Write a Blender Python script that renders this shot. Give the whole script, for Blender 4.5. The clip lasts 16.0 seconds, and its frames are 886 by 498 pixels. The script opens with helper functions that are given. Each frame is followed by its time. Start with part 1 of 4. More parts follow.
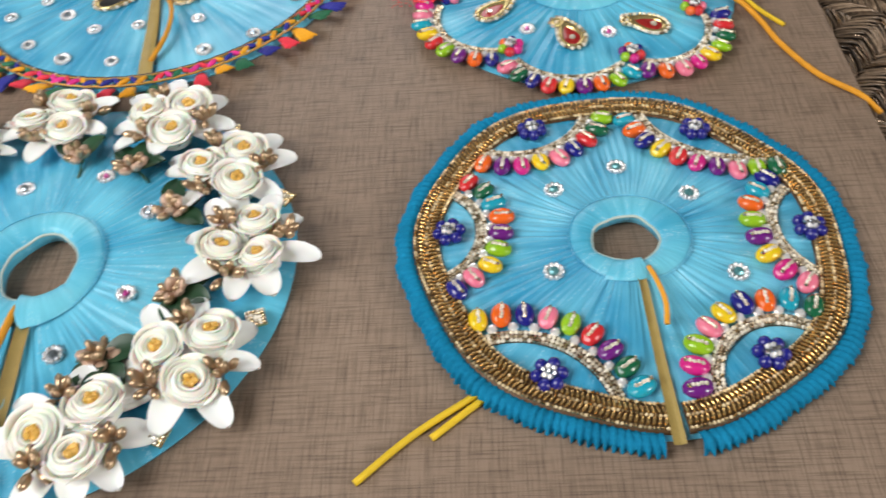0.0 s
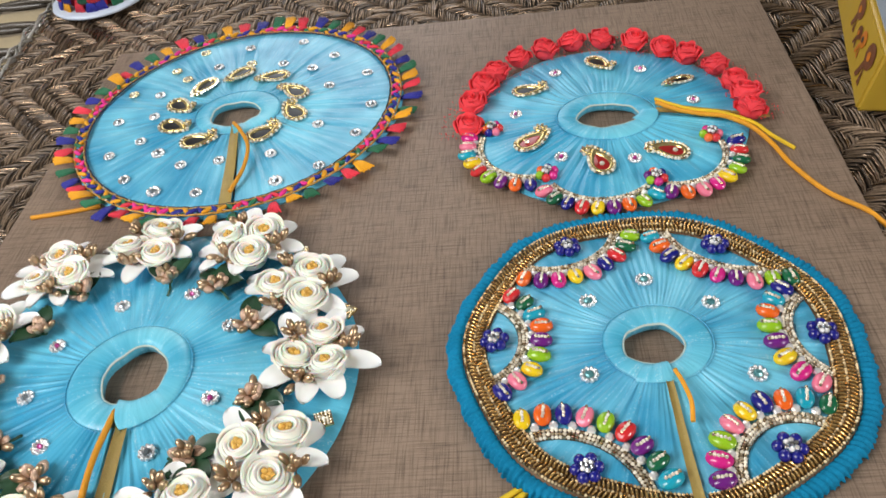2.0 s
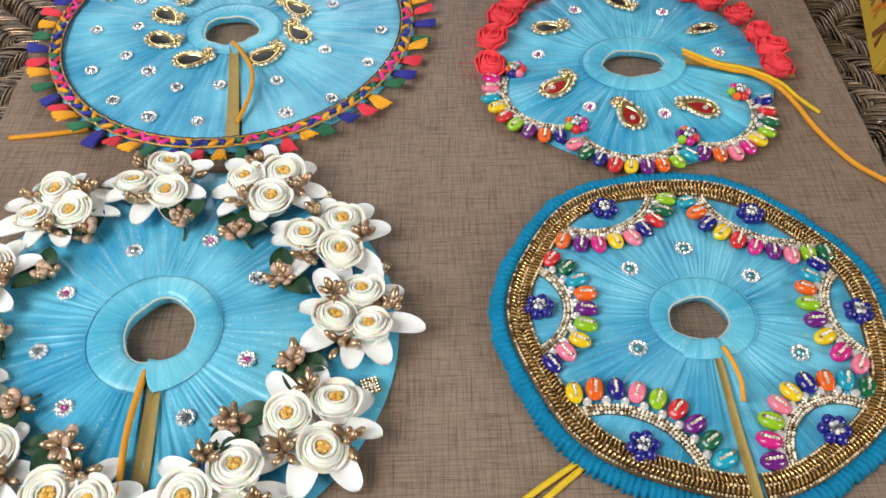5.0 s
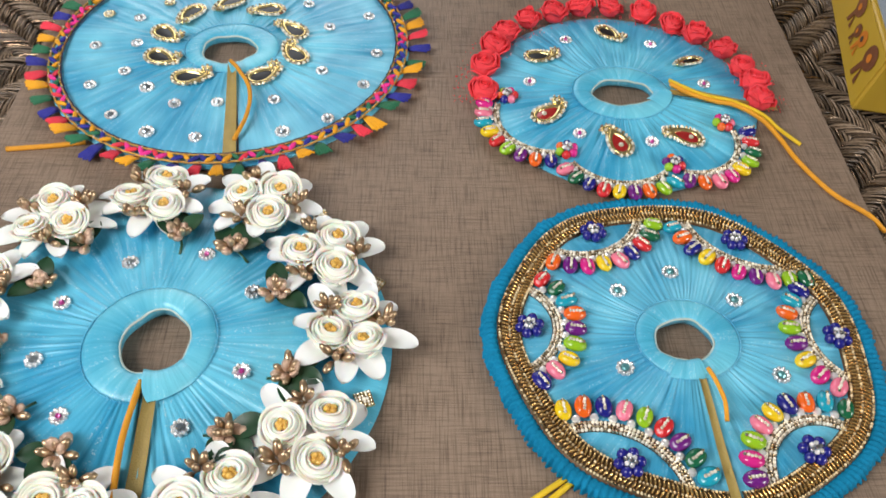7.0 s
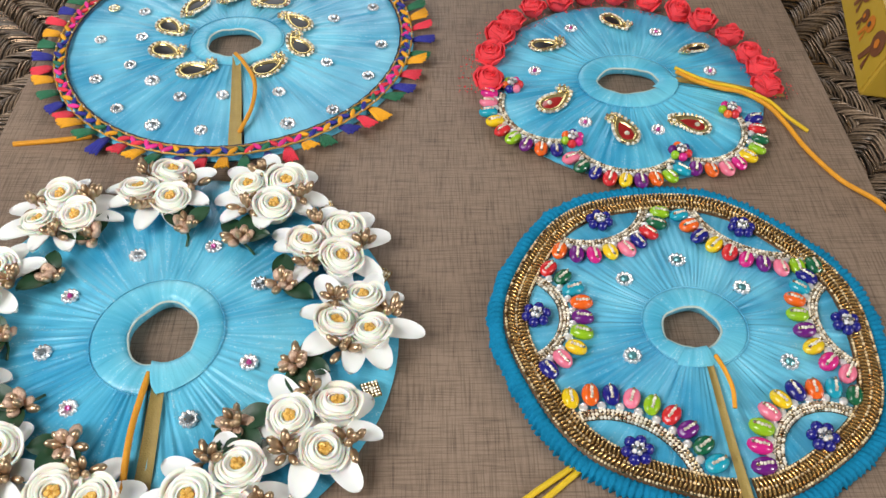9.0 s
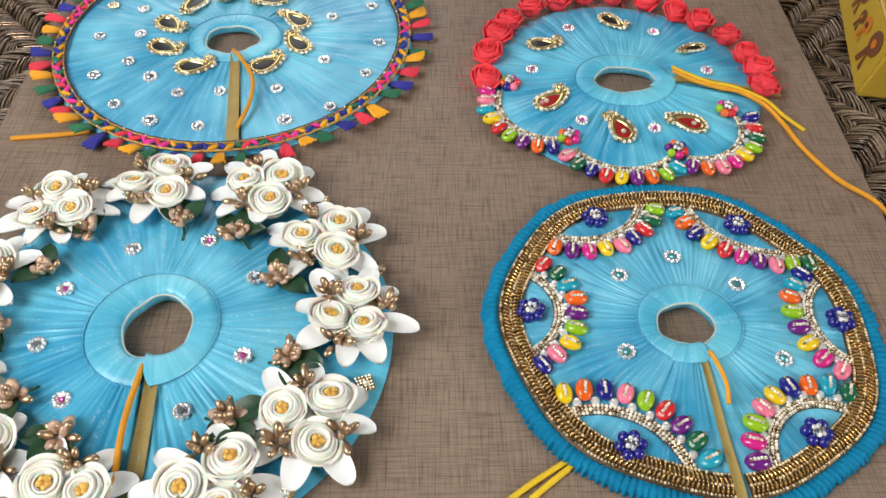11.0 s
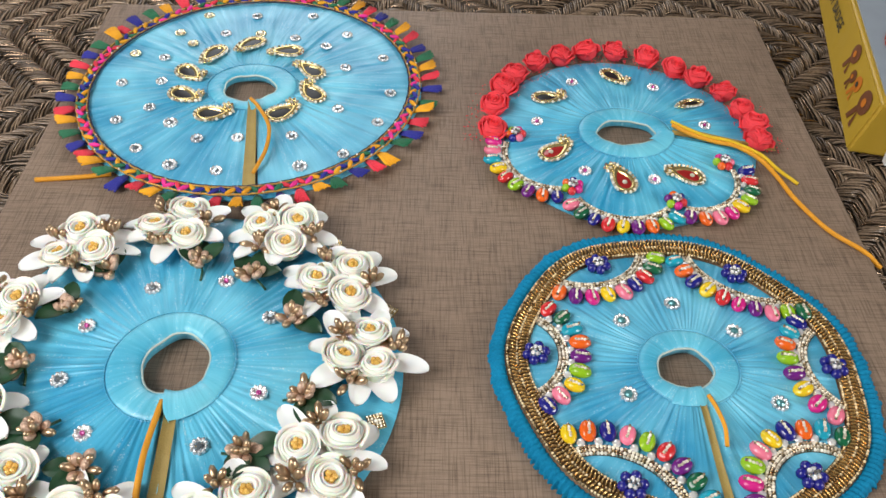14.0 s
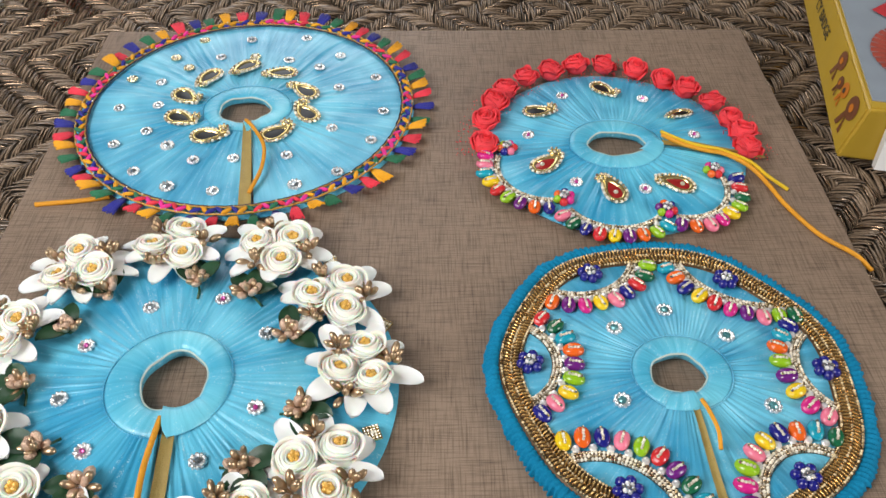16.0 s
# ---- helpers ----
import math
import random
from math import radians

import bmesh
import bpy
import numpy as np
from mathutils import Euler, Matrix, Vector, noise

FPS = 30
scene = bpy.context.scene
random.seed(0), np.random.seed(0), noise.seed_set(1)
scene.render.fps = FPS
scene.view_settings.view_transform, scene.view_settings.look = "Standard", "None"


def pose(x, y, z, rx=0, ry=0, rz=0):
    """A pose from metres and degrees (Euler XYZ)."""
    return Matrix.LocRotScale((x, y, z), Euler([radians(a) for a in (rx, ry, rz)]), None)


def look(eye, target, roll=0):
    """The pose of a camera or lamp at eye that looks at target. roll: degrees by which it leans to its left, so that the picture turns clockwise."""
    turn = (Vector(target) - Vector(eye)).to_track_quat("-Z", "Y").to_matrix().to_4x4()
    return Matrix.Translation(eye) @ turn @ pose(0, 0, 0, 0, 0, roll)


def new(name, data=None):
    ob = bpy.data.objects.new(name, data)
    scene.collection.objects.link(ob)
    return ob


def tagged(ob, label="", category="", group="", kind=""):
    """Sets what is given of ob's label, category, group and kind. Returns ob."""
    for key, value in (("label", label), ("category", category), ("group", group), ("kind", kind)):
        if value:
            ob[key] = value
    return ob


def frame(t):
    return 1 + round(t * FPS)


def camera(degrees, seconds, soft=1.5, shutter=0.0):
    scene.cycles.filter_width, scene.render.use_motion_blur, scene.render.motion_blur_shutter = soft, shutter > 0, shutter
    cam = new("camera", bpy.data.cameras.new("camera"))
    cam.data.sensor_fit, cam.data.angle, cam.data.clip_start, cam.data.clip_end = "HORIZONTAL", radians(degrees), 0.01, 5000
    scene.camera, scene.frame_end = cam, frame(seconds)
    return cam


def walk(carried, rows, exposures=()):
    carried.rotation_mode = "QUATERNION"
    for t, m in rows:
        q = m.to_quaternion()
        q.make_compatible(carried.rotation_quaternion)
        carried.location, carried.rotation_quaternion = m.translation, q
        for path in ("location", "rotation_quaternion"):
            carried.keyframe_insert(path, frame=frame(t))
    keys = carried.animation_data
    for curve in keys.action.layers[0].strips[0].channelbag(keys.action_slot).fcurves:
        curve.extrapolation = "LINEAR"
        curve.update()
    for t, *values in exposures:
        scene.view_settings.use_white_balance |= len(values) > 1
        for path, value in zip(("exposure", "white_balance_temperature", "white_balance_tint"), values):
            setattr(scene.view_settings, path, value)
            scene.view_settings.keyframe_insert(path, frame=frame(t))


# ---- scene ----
cam = camera(56.3, 16.0, shutter=0.4)
PATH = [
    (0, (0.025, 0.034, 0.234), (-0.1, 1.311, -1.3), -6.8),
    (0.5, (0.013, 0.021, 0.236), (-0.22, 1.333, -1.256), -7.1),
    (0.8, (0.014, 0.014, 0.239), (-0.263, 1.388, -1.187), -8.9),
    (1, (0.02, 0.016, 0.252), (-0.258, 1.43, -1.135), -9.8),
    (1.5, (0.025, 0.016, 0.254), (-0.186, 1.463, -1.11), -9.0),
    (2, (0.028, 0.009, 0.263), (-0.195, 1.473, -1.082), -9.8),
    (2.5, (0.024, 0.015, 0.267), (-0.225, 1.497, -1.053), -10.4),
    (3, (0.02, 0.018, 0.261), (-0.2, 1.516, -1.045), -9.1),
    (3.5, (0.017, 0.025, 0.259), (-0.213, 1.499, -1.073), -10.3),
    (4, (0.007, 0.029, 0.26), (-0.154, 1.476, -1.112), -10.4),
    (4.5, (-0.015, 0.033, 0.279), (-0.118, 1.356, -1.217), -6.7),
    (4.7, (-0.026, 0.039, 0.28), (-0.065, 1.304, -1.269), -3.0),
    (6.8, (-0.035, 0.035, 0.281), (0.021, 1.326, -1.246), 2.1),
    (7, (-0.036, 0.032, 0.284), (0.015, 1.343, -1.226), 2.0),
    (7.5, (-0.039, 0.03, 0.287), (-0.006, 1.382, -1.186), 1.7),
    (8, (-0.037, 0.03, 0.286), (-0.014, 1.385, -1.185), 1.2),
    (8.5, (-0.037, 0.031, 0.284), (-0.007, 1.358, -1.212), 1.2),
    (9, (-0.035, 0.031, 0.283), (-0.004, 1.33, -1.238), 0.8),
    (11.5, (-0.032, 0.026, 0.28), (-0.005, 1.343, -1.225), 1.1),
    (12, (-0.031, 0.025, 0.28), (-0.015, 1.349, -1.219), 0.7),
    (12.5, (-0.03, 0.024, 0.279), (-0.017, 1.351, -1.217), 0.6),
    (13, (-0.031, 0.021, 0.282), (-0.013, 1.368, -1.196), 0.8),
    (13.5, (-0.032, 0.022, 0.283), (-0.007, 1.377, -1.188), 1.2),
    (14, (-0.039, 0.018, 0.291), (0.0, 1.405, -1.149), 2.2),
    (14.5, (-0.035, 0.017, 0.29), (0.008, 1.409, -1.145), 1.4),
    (15, (-0.034, 0.013, 0.292), (0.003, 1.425, -1.124), 0.9),
    (15.5, (-0.034, 0.013, 0.291), (-0.005, 1.433, -1.117), 0.4),
    (16, (-0.033, 0.012, 0.292), (-0.009, 1.435, -1.114), 0.3),
]
walk(cam, [(t, look(eye, target, roll)) for t, eye, target, roll in PATH])

# ---- light ----
world = bpy.data.worlds.new("world")
scene.world = world
world.use_nodes = True
wn = world.node_tree
sky = wn.nodes.new("ShaderNodeTexSky")
sky.sky_type, sky.sun_disc = "NISHITA", False
sky.sun_elevation, sky.sun_rotation = radians(40), radians(30)
wn.links.new(sky.outputs[0], wn.nodes["Background"].inputs[0])
wn.nodes["Background"].inputs[1].default_value = 0.12


def window_lamp(name, m, sx, sy, watts, colour):
    data = bpy.data.lights.new(name, "AREA")
    data.shape, data.size, data.size_y, data.energy, data.color = "RECTANGLE", sx, sy, watts, colour
    ob = new(name, data)
    ob.matrix_world = m
    return ob


window_lamp("window_light", look((-0.53, 2.50, 1.25), (-0.15, 0.3, 0.0)), 1.0, 1.8, 14.0, (1.0, 0.975, 0.945))
window_lamp("side_window_light", look((2.30, -0.95, 1.10), (0.0, 0.22, 0.0)), 0.85, 1.0, 47.0, (1.0, 0.965, 0.915))
window_lamp("west_window_light", look((-1.06, -0.30, 1.10), (-0.05, 0.22, 0.0)), 0.9, 1.05, 29.0, (1.0, 0.982, 0.955))

# ---- materials ----


def nodes_of(name):
    m = bpy.data.materials.new(name)
    m.use_nodes = True
    return m, m.node_tree, m.node_tree.nodes["Principled BSDF"]


def link(t, a, b):
    t.links.new(a, b)


def node(t, kind, **inputs):
    n = t.nodes.new(kind)
    for k, v in inputs.items():
        n.inputs[k.replace("_", " ")].default_value = v
    return n


def ramp(t, fac, c0, c1, p0=0.3, p1=0.7):
    r = t.nodes.new("ShaderNodeValToRGB")
    r.color_ramp.elements[0].color, r.color_ramp.elements[1].color = (*c0, 1), (*c1, 1)
    r.color_ramp.elements[0].position, r.color_ramp.elements[1].position = p0, p1
    link(t, fac, r.inputs[0])
    return r.outputs[0]


def mix(t, fac, a, b, mode="MIX"):
    n = t.nodes.new("ShaderNodeMix")
    n.data_type, n.blend_type = "RGBA", mode
    for k, v in ((0, fac), (6, a), (7, b)):
        if isinstance(v, (int, float)):
            n.inputs[k].default_value = v
        elif isinstance(v, tuple):
            n.inputs[k].default_value = (*v, 1)
        else:
            link(t, v, n.inputs[k])
    return n.outputs[2]


def bump(t, p, height, strength=0.3, dist=0.0005):
    b = node(t, "ShaderNodeBump", Strength=strength, Distance=dist)
    link(t, height, b.inputs["Height"])
    link(t, b.outputs[0], p.inputs["Normal"])


def simple(name, base, rough=0.4, metal=0.0, vary=0.12, scale=400.0, bumps=0.15, spec=0.5, coat=0.0, sheen=0.0, island=False, sub=0.0):
    """A surface with grain at two scales and a slight shift of tone from piece to piece."""
    m, t, p = nodes_of(name)
    tc = t.nodes.new("ShaderNodeTexCoord")
    n1 = node(t, "ShaderNodeTexNoise", Scale=scale, Detail=4.0)
    n2 = node(t, "ShaderNodeTexNoise", Scale=scale * 0.12, Detail=3.0)
    for n in (n1, n2):
        link(t, tc.outputs["Object"], n.inputs["Vector"])
    f = t.nodes.new("ShaderNodeMath")
    f.operation = "ADD"
    link(t, n1.outputs[0], f.inputs[0])
    link(t, n2.outputs[0], f.inputs[1])
    half = t.nodes.new("ShaderNodeMath")
    half.operation = "MULTIPLY_ADD"
    half.inputs[1].default_value = 0.35
    link(t, f.outputs[0], half.inputs[0])
    if island:
        g = t.nodes.new("ShaderNodeNewGeometry")
        rnd = g.outputs["Random Per Island"]
    else:
        rnd = t.nodes.new("ShaderNodeObjectInfo").outputs["Random"]
    r3 = t.nodes.new("ShaderNodeMath")
    r3.operation = "MULTIPLY"
    r3.inputs[1].default_value = 0.3
    link(t, rnd, r3.inputs[0])
    link(t, r3.outputs[0], half.inputs[2])
    lo = tuple(c * (1 - vary) for c in base)
    hi = tuple(min(1, c * (1 + vary) + 0.02 * vary) for c in base)
    link(t, ramp(t, half.outputs[0], lo, hi, 0.2, 0.85), p.inputs["Base Color"])
    p.inputs["Roughness"].default_value, p.inputs["Metallic"].default_value = rough, metal
    p.inputs["Specular IOR Level"].default_value, p.inputs["Coat Weight"].default_value = spec, coat
    p.inputs["Sheen Weight"].default_value = sheen
    p.inputs["Subsurface Weight"].default_value = sub
    p.inputs["Subsurface Scale"].default_value = 0.003
    if bumps:
        bump(t, p, n1.outputs[0], bumps)
    return m


def satin(name, deep, pale, glint=0.55, k=19.0, silky=0.30, flecks=0.5):
    """Gathered satin or organza: streaks that run out from the middle, fine weave and glitter, with sheen and sparkle
    painted in.
    """
    m, t, p = nodes_of(name)
    tc = t.nodes.new("ShaderNodeTexCoord")
    flat = t.nodes.new("ShaderNodeVectorMath")
    flat.operation, flat.inputs[1].default_value = "MULTIPLY", (1, 1, 0)
    link(t, tc.outputs["Object"], flat.inputs[0])
    unit = t.nodes.new("ShaderNodeVectorMath")
    unit.operation = "NORMALIZE"
    link(t, flat.outputs[0], unit.inputs[0])
    big = t.nodes.new("ShaderNodeVectorMath")
    big.operation = "SCALE"
    big.inputs["Scale"].default_value = k
    link(t, unit.outputs[0], big.inputs[0])
    size = t.nodes.new("ShaderNodeVectorMath")
    size.operation = "SCALE"
    size.inputs["Scale"].default_value = 22.0
    link(t, flat.outputs[0], size.inputs[0])
    both = t.nodes.new("ShaderNodeVectorMath")
    both.operation = "ADD"
    link(t, big.outputs[0], both.inputs[0])
    link(t, size.outputs[0], both.inputs[1])
    streak = node(t, "ShaderNodeTexNoise", Scale=1.0, Detail=3.0, Roughness=0.55, Distortion=0.6)
    link(t, both.outputs[0], streak.inputs["Vector"])
    patch = node(t, "ShaderNodeTexNoise", Scale=32.0, Detail=2.0)
    link(t, tc.outputs["Object"], patch.inputs["Vector"])
    weave = node(t, "ShaderNodeTexNoise", Scale=1500.0, Detail=2.0)
    link(t, tc.outputs["Object"], weave.inputs["Vector"])
    # deep and pale streaks put the pleats' shading into the colour
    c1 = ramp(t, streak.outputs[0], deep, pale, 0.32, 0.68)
    # milky patches: thin cloth and fold highlights, both mixed into the colour
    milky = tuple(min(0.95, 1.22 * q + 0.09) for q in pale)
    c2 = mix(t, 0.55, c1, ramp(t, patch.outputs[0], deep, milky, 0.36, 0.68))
    # white flecks in the colour stand in for the glitter's sparkle
    fleck = node(t, "ShaderNodeTexVoronoi", Scale=2400.0)
    link(t, tc.outputs["Object"], fleck.inputs["Vector"])
    sep = t.nodes.new("ShaderNodeSeparateColor")
    link(t, fleck.outputs["Color"], sep.inputs[0])
    some = t.nodes.new("ShaderNodeMath")
    some.operation = "MULTIPLY"
    link(t, sep.outputs[0], some.inputs[0])
    link(t, streak.outputs[0], some.inputs[1])
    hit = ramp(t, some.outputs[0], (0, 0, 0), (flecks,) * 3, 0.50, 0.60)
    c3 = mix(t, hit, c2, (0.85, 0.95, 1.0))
    link(t, c3, p.inputs["Base Color"])

    spark = node(t, "ShaderNodeTexVoronoi", Scale=650.0)
    link(t, tc.outputs["Object"], spark.inputs["Vector"])
    gl = ramp(t, spark.outputs["Distance"], (0.1, 0.1, 0.1), (silky, silky, silky), 0.04, 0.16)
    link(t, gl, p.inputs["Roughness"])
    p.inputs["Sheen Weight"].default_value, p.inputs["Sheen Roughness"].default_value = 0.12, 0.4
    p.inputs["Sheen Tint"].default_value = (0.75, 0.95, 1, 1)
    p.inputs["Specular IOR Level"].default_value = glint
    add = t.nodes.new("ShaderNodeMath")
    add.operation = "MULTIPLY_ADD"
    add.inputs[1].default_value = 0.12
    link(t, weave.outputs[0], add.inputs[0])
    link(t, streak.outputs[0], add.inputs[2])
    bump(t, p, add.outputs[0], 0.42, 0.0010)
    thin = t.nodes.new("ShaderNodeBsdfTranslucent")
    link(t, c2, thin.inputs[0])
    both_sides = t.nodes.new("ShaderNodeMixShader")
    both_sides.inputs[0].default_value = 0.09
    link(t, p.outputs[0], both_sides.inputs[1])
    link(t, thin.outputs[0], both_sides.inputs[2])
    link(t, both_sides.outputs[0], t.nodes["Material Output"].inputs["Surface"])
    return m


def laminate():
    """Taupe linen-look laminate: short crossed strokes of darker thread."""
    m, t, p = nodes_of("linen_laminate")
    tc = t.nodes.new("ShaderNodeTexCoord")
    fields = []
    for sx, sy, s in ((60, 1500, 1), (1500, 60, 2), (38, 760, 3), (760, 38, 4)):
        mp = node(t, "ShaderNodeMapping", Scale=(sx, sy, 1.0), Location=(s * 3.1, s * 7.7, s))
        link(t, tc.outputs["Object"], mp.inputs["Vector"])
        n = node(t, "ShaderNodeTexNoise", Scale=1.0, Detail=1.5, Roughness=0.5)
        link(t, mp.outputs[0], n.inputs["Vector"])
        fields.append(n.outputs[0])
    cloud = node(t, "ShaderNodeTexNoise", Scale=9.0, Detail=4.0)
    link(t, tc.outputs["Object"], cloud.inputs["Vector"])
    base = ramp(t, cloud.outputs[0], (0.212, 0.151, 0.109), (0.268, 0.196, 0.144), 0.3, 0.7)
    lines = None
    for i, f in enumerate(fields):
        r = ramp(t, f, (0.46, 0.43, 0.41), (1.06, 1.06, 1.06), 0.34, 0.50)
        base = mix(t, 0.55 if i < 2 else 0.24, base, r, "MULTIPLY")
        lines = r if lines is None else mix(t, 1.0, lines, r, "MULTIPLY")
    link(t, base, p.inputs["Base Color"])
    p.inputs["Roughness"].default_value = 0.5
    p.inputs["Specular IOR Level"].default_value = 0.35
    bump(t, p, lines, 0.35, 0.0002)
    return m


def rope_mat(name, dark, light, silver):
    m, t, p = nodes_of(name)
    g = t.nodes.new("ShaderNodeNewGeometry")
    tc = t.nodes.new("ShaderNodeTexCoord")
    n = node(t, "ShaderNodeTexNoise", Scale=600.0, Detail=3.0)
    w = node(t, "ShaderNodeTexNoise", Scale=14.0, Detail=3.0)
    for x in (n, w):
        link(t, tc.outputs["Object"], x.inputs["Vector"])
    c = ramp(t, g.outputs["Random Per Island"], dark, light, 0.0, 1.0)
    c = mix(t, 0.65, c, ramp(t, n.outputs[0], (0.55, 0.53, 0.50), (1.25, 1.25, 1.25), 0.3, 0.7), "MULTIPLY")
    link(t, c, p.inputs["Base Color"])
    tw = t.nodes.new("ShaderNodeMath")
    tw.operation = "MULTIPLY"
    link(t, w.outputs[0], tw.inputs[0])
    link(t, g.outputs["Random Per Island"], tw.inputs[1])
    link(t, ramp(t, tw.outputs[0], (0, 0, 0), (silver, silver, silver), 0.33, 0.42), p.inputs["Metallic"])
    p.inputs["Roughness"].default_value = 0.27
    bump(t, p, n.outputs[0], 0.5, 0.0005)
    return m


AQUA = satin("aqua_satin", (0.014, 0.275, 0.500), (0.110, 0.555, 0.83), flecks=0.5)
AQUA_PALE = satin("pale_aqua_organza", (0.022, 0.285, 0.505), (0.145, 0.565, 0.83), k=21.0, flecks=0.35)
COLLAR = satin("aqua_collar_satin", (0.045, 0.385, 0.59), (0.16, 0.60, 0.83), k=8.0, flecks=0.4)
LINING = simple("cream_foam_edge", (0.50, 0.60, 0.56), 0.7, vary=0.2)
BOARD = laminate()
BOARD_EDGE = simple("brown_board_core", (0.16, 0.11, 0.075), 0.7, vary=0.3)
ROPE = rope_mat("grey_brown_rope", (0.065, 0.043, 0.028), (0.42, 0.305, 0.212), 1.0)
WALL = simple("cream_plaster", (0.25, 0.235, 0.21), 0.8, vary=0.06, scale=30.0)
FLOOR = simple("beige_floor_tile", (0.38, 0.32, 0.24), 0.35, vary=0.1, scale=20.0)
CEIL = simple("white_ceiling_paint", (0.32, 0.315, 0.30), 0.85, vary=0.04, scale=20.0)
WOOD = simple("dark_cot_wood", (0.16, 0.09, 0.05), 0.45, vary=0.3, scale=80.0)

# ---- mesh tools ----


class Build:
    """Gathers primitives into one mesh; slots hold its materials."""

    def __init__(self):
        self.v, self.f, self.m = [], [], []

    def add(self, verts, faces, m=None, slot=0):
        k = len(self.v)
        self.v += [tuple(m @ Vector(p)) if m is not None else tuple(p) for p in verts]
        self.f += [tuple(i + k for i in f) for f in faces]
        self.m += [slot] * len(faces)
        return self

    def grid(self, rows, close_u=False, close_v=False, m=None, slot=0):
        nu, nv = len(rows), len(rows[0])
        faces = []
        for i in range(nu if close_u else nu - 1):
            for j in range(nv if close_v else nv - 1):
                a, b = (i + 1) % nu, (j + 1) % nv
                faces.append((i * nv + j, a * nv + j, a * nv + b, i * nv + b))
        return self.add([p for r in rows for p in r], faces, m, slot)

    def ball(self, c, r, slot=0, nu=8, nv=5, m=None):
        """An ellipsoid at c with radii r."""
        rx, ry, rz = r if isinstance(r, tuple) else (r, r, r)
        vs = [(c[0], c[1], c[2] - rz)]
        for i in range(1, nv):
            t = math.pi * i / nv
            for j in range(nu):
                a = 2 * math.pi * j / nu
                vs.append((c[0] + rx * math.sin(t) * math.cos(a), c[1] + ry * math.sin(t) * math.sin(a), c[2] - rz * math.cos(t)))
        vs.append((c[0], c[1], c[2] + rz))
        fs = [(0, 1 + (j + 1) % nu, 1 + j) for j in range(nu)]
        for i in range(nv - 2):
            for j in range(nu):
                a, b = 1 + i * nu, 1 + (i + 1) * nu
                fs.append((a + j, a + (j + 1) % nu, b + (j + 1) % nu, b + j))
        a, e = 1 + (nv - 2) * nu, len(vs) - 1
        fs += [(a + j, a + (j + 1) % nu, e) for j in range(nu)]
        return self.add(vs, fs, m, slot)

    def tube(self, pts, r, n=8, slot=0, ends=True):
        """A round cord along pts; r is a number or one radius a point."""
        pts = [Vector(p) for p in pts]
        rings = []
        for i, p in enumerate(pts):
            d = (pts[min(i + 1, len(pts) - 1)] - pts[max(i - 1, 0)]).normalized()
            side = d.cross(Vector((0, 0, 1)))
            side = side.normalized() if side.length > 1e-4 else Vector((1, 0, 0))
            up = side.cross(d)
            q = r[i] if isinstance(r, (list, tuple)) else r
            rings.append([tuple(p + q * (math.cos(2 * math.pi * j / n) * side + math.sin(2 * math.pi * j / n) * up)) for j in range(n)])
        k = len(self.v)
        self.grid(rings, close_v=True, slot=slot)
        if ends:
            self.f += [tuple(k + j for j in range(n)), tuple(k + (len(rings) - 1) * n + j for j in reversed(range(n)))]
            self.m += [slot, slot]
        return self

    def box(self, c, s, slot=0, m=None, taper=1.0):
        x, y, z = s[0] / 2, s[1] / 2, s[2] / 2
        vs = [(c[0] + i * x * (taper if k > 0 else 1), c[1] + j * y * (taper if k > 0 else 1), c[2] + k * z) for k in (-1, 1) for j in (-1, 1) for i in (-1, 1)]
        return self.add(vs, [(0, 2, 3, 1), (4, 5, 7, 6), (0, 1, 5, 4), (2, 6, 7, 3), (0, 4, 6, 2), (1, 3, 7, 5)], m, slot)

    def mesh(self, name, mats, smooth=True):
        me = bpy.data.meshes.new(name)
        me.from_pydata(self.v, [], self.f)
        for m in mats if isinstance(mats, (list, tuple)) else [mats]:
            me.materials.append(m)
        me.polygons.foreach_set("material_index", self.m)
        me.polygons.foreach_set("use_smooth", [smooth] * len(self.f))
        me.update()
        return me


def part(name, me, parent, m=None, label=""):
    """Hangs a mesh under a thing or a part, at the pose m within it."""
    ob = new(name, me)
    ob.parent = parent
    if m is not None:
        ob.matrix_basis = m
    return tagged(ob, label)


def thing(name, x, y, z, label, category, group=""):
    ob = new(name)
    ob.location = (x, y, z)
    return tagged(ob, label, category, group)


def smooth_line(pts, n):
    """Catmull-Rom through pts."""
    pts = [Vector(p) for p in pts]
    ext = [2 * pts[0] - pts[1], *pts, 2 * pts[-1] - pts[-2]]
    out = []
    for i in range(1, len(ext) - 2):
        for s in range(n):
            t = s / n
            a, b, c, d = ext[i - 1], ext[i], ext[i + 1], ext[i + 2]
            out.append(0.5 * (2 * b + (c - a) * t + (2 * a - 5 * b + 4 * c - d) * t * t + (3 * b - a - 3 * c + d) * t ** 3))
    return out + [pts[-1]]


def polar(r, deg):
    return r * math.cos(radians(deg)), r * math.sin(radians(deg))


# ---- room ----


def slab(name, c, s, mat, label, cat):
    ob = new(name, Build().box((0, 0, 0), s).mesh(name, mat, False))
    ob.location = c
    return tagged(ob, label, cat, kind="structure")


FLOOR_Z = -0.46
slab("floor", (0.65, 0.12, FLOOR_Z - 0.05), (3.7, 5.06, 0.1), FLOOR, "beige tiled floor under the cot", "floor")
slab("ceiling", (0.65, 0.12, 2.4), (3.7, 5.06, 0.1), CEIL, "plain white painted ceiling", "ceiling")
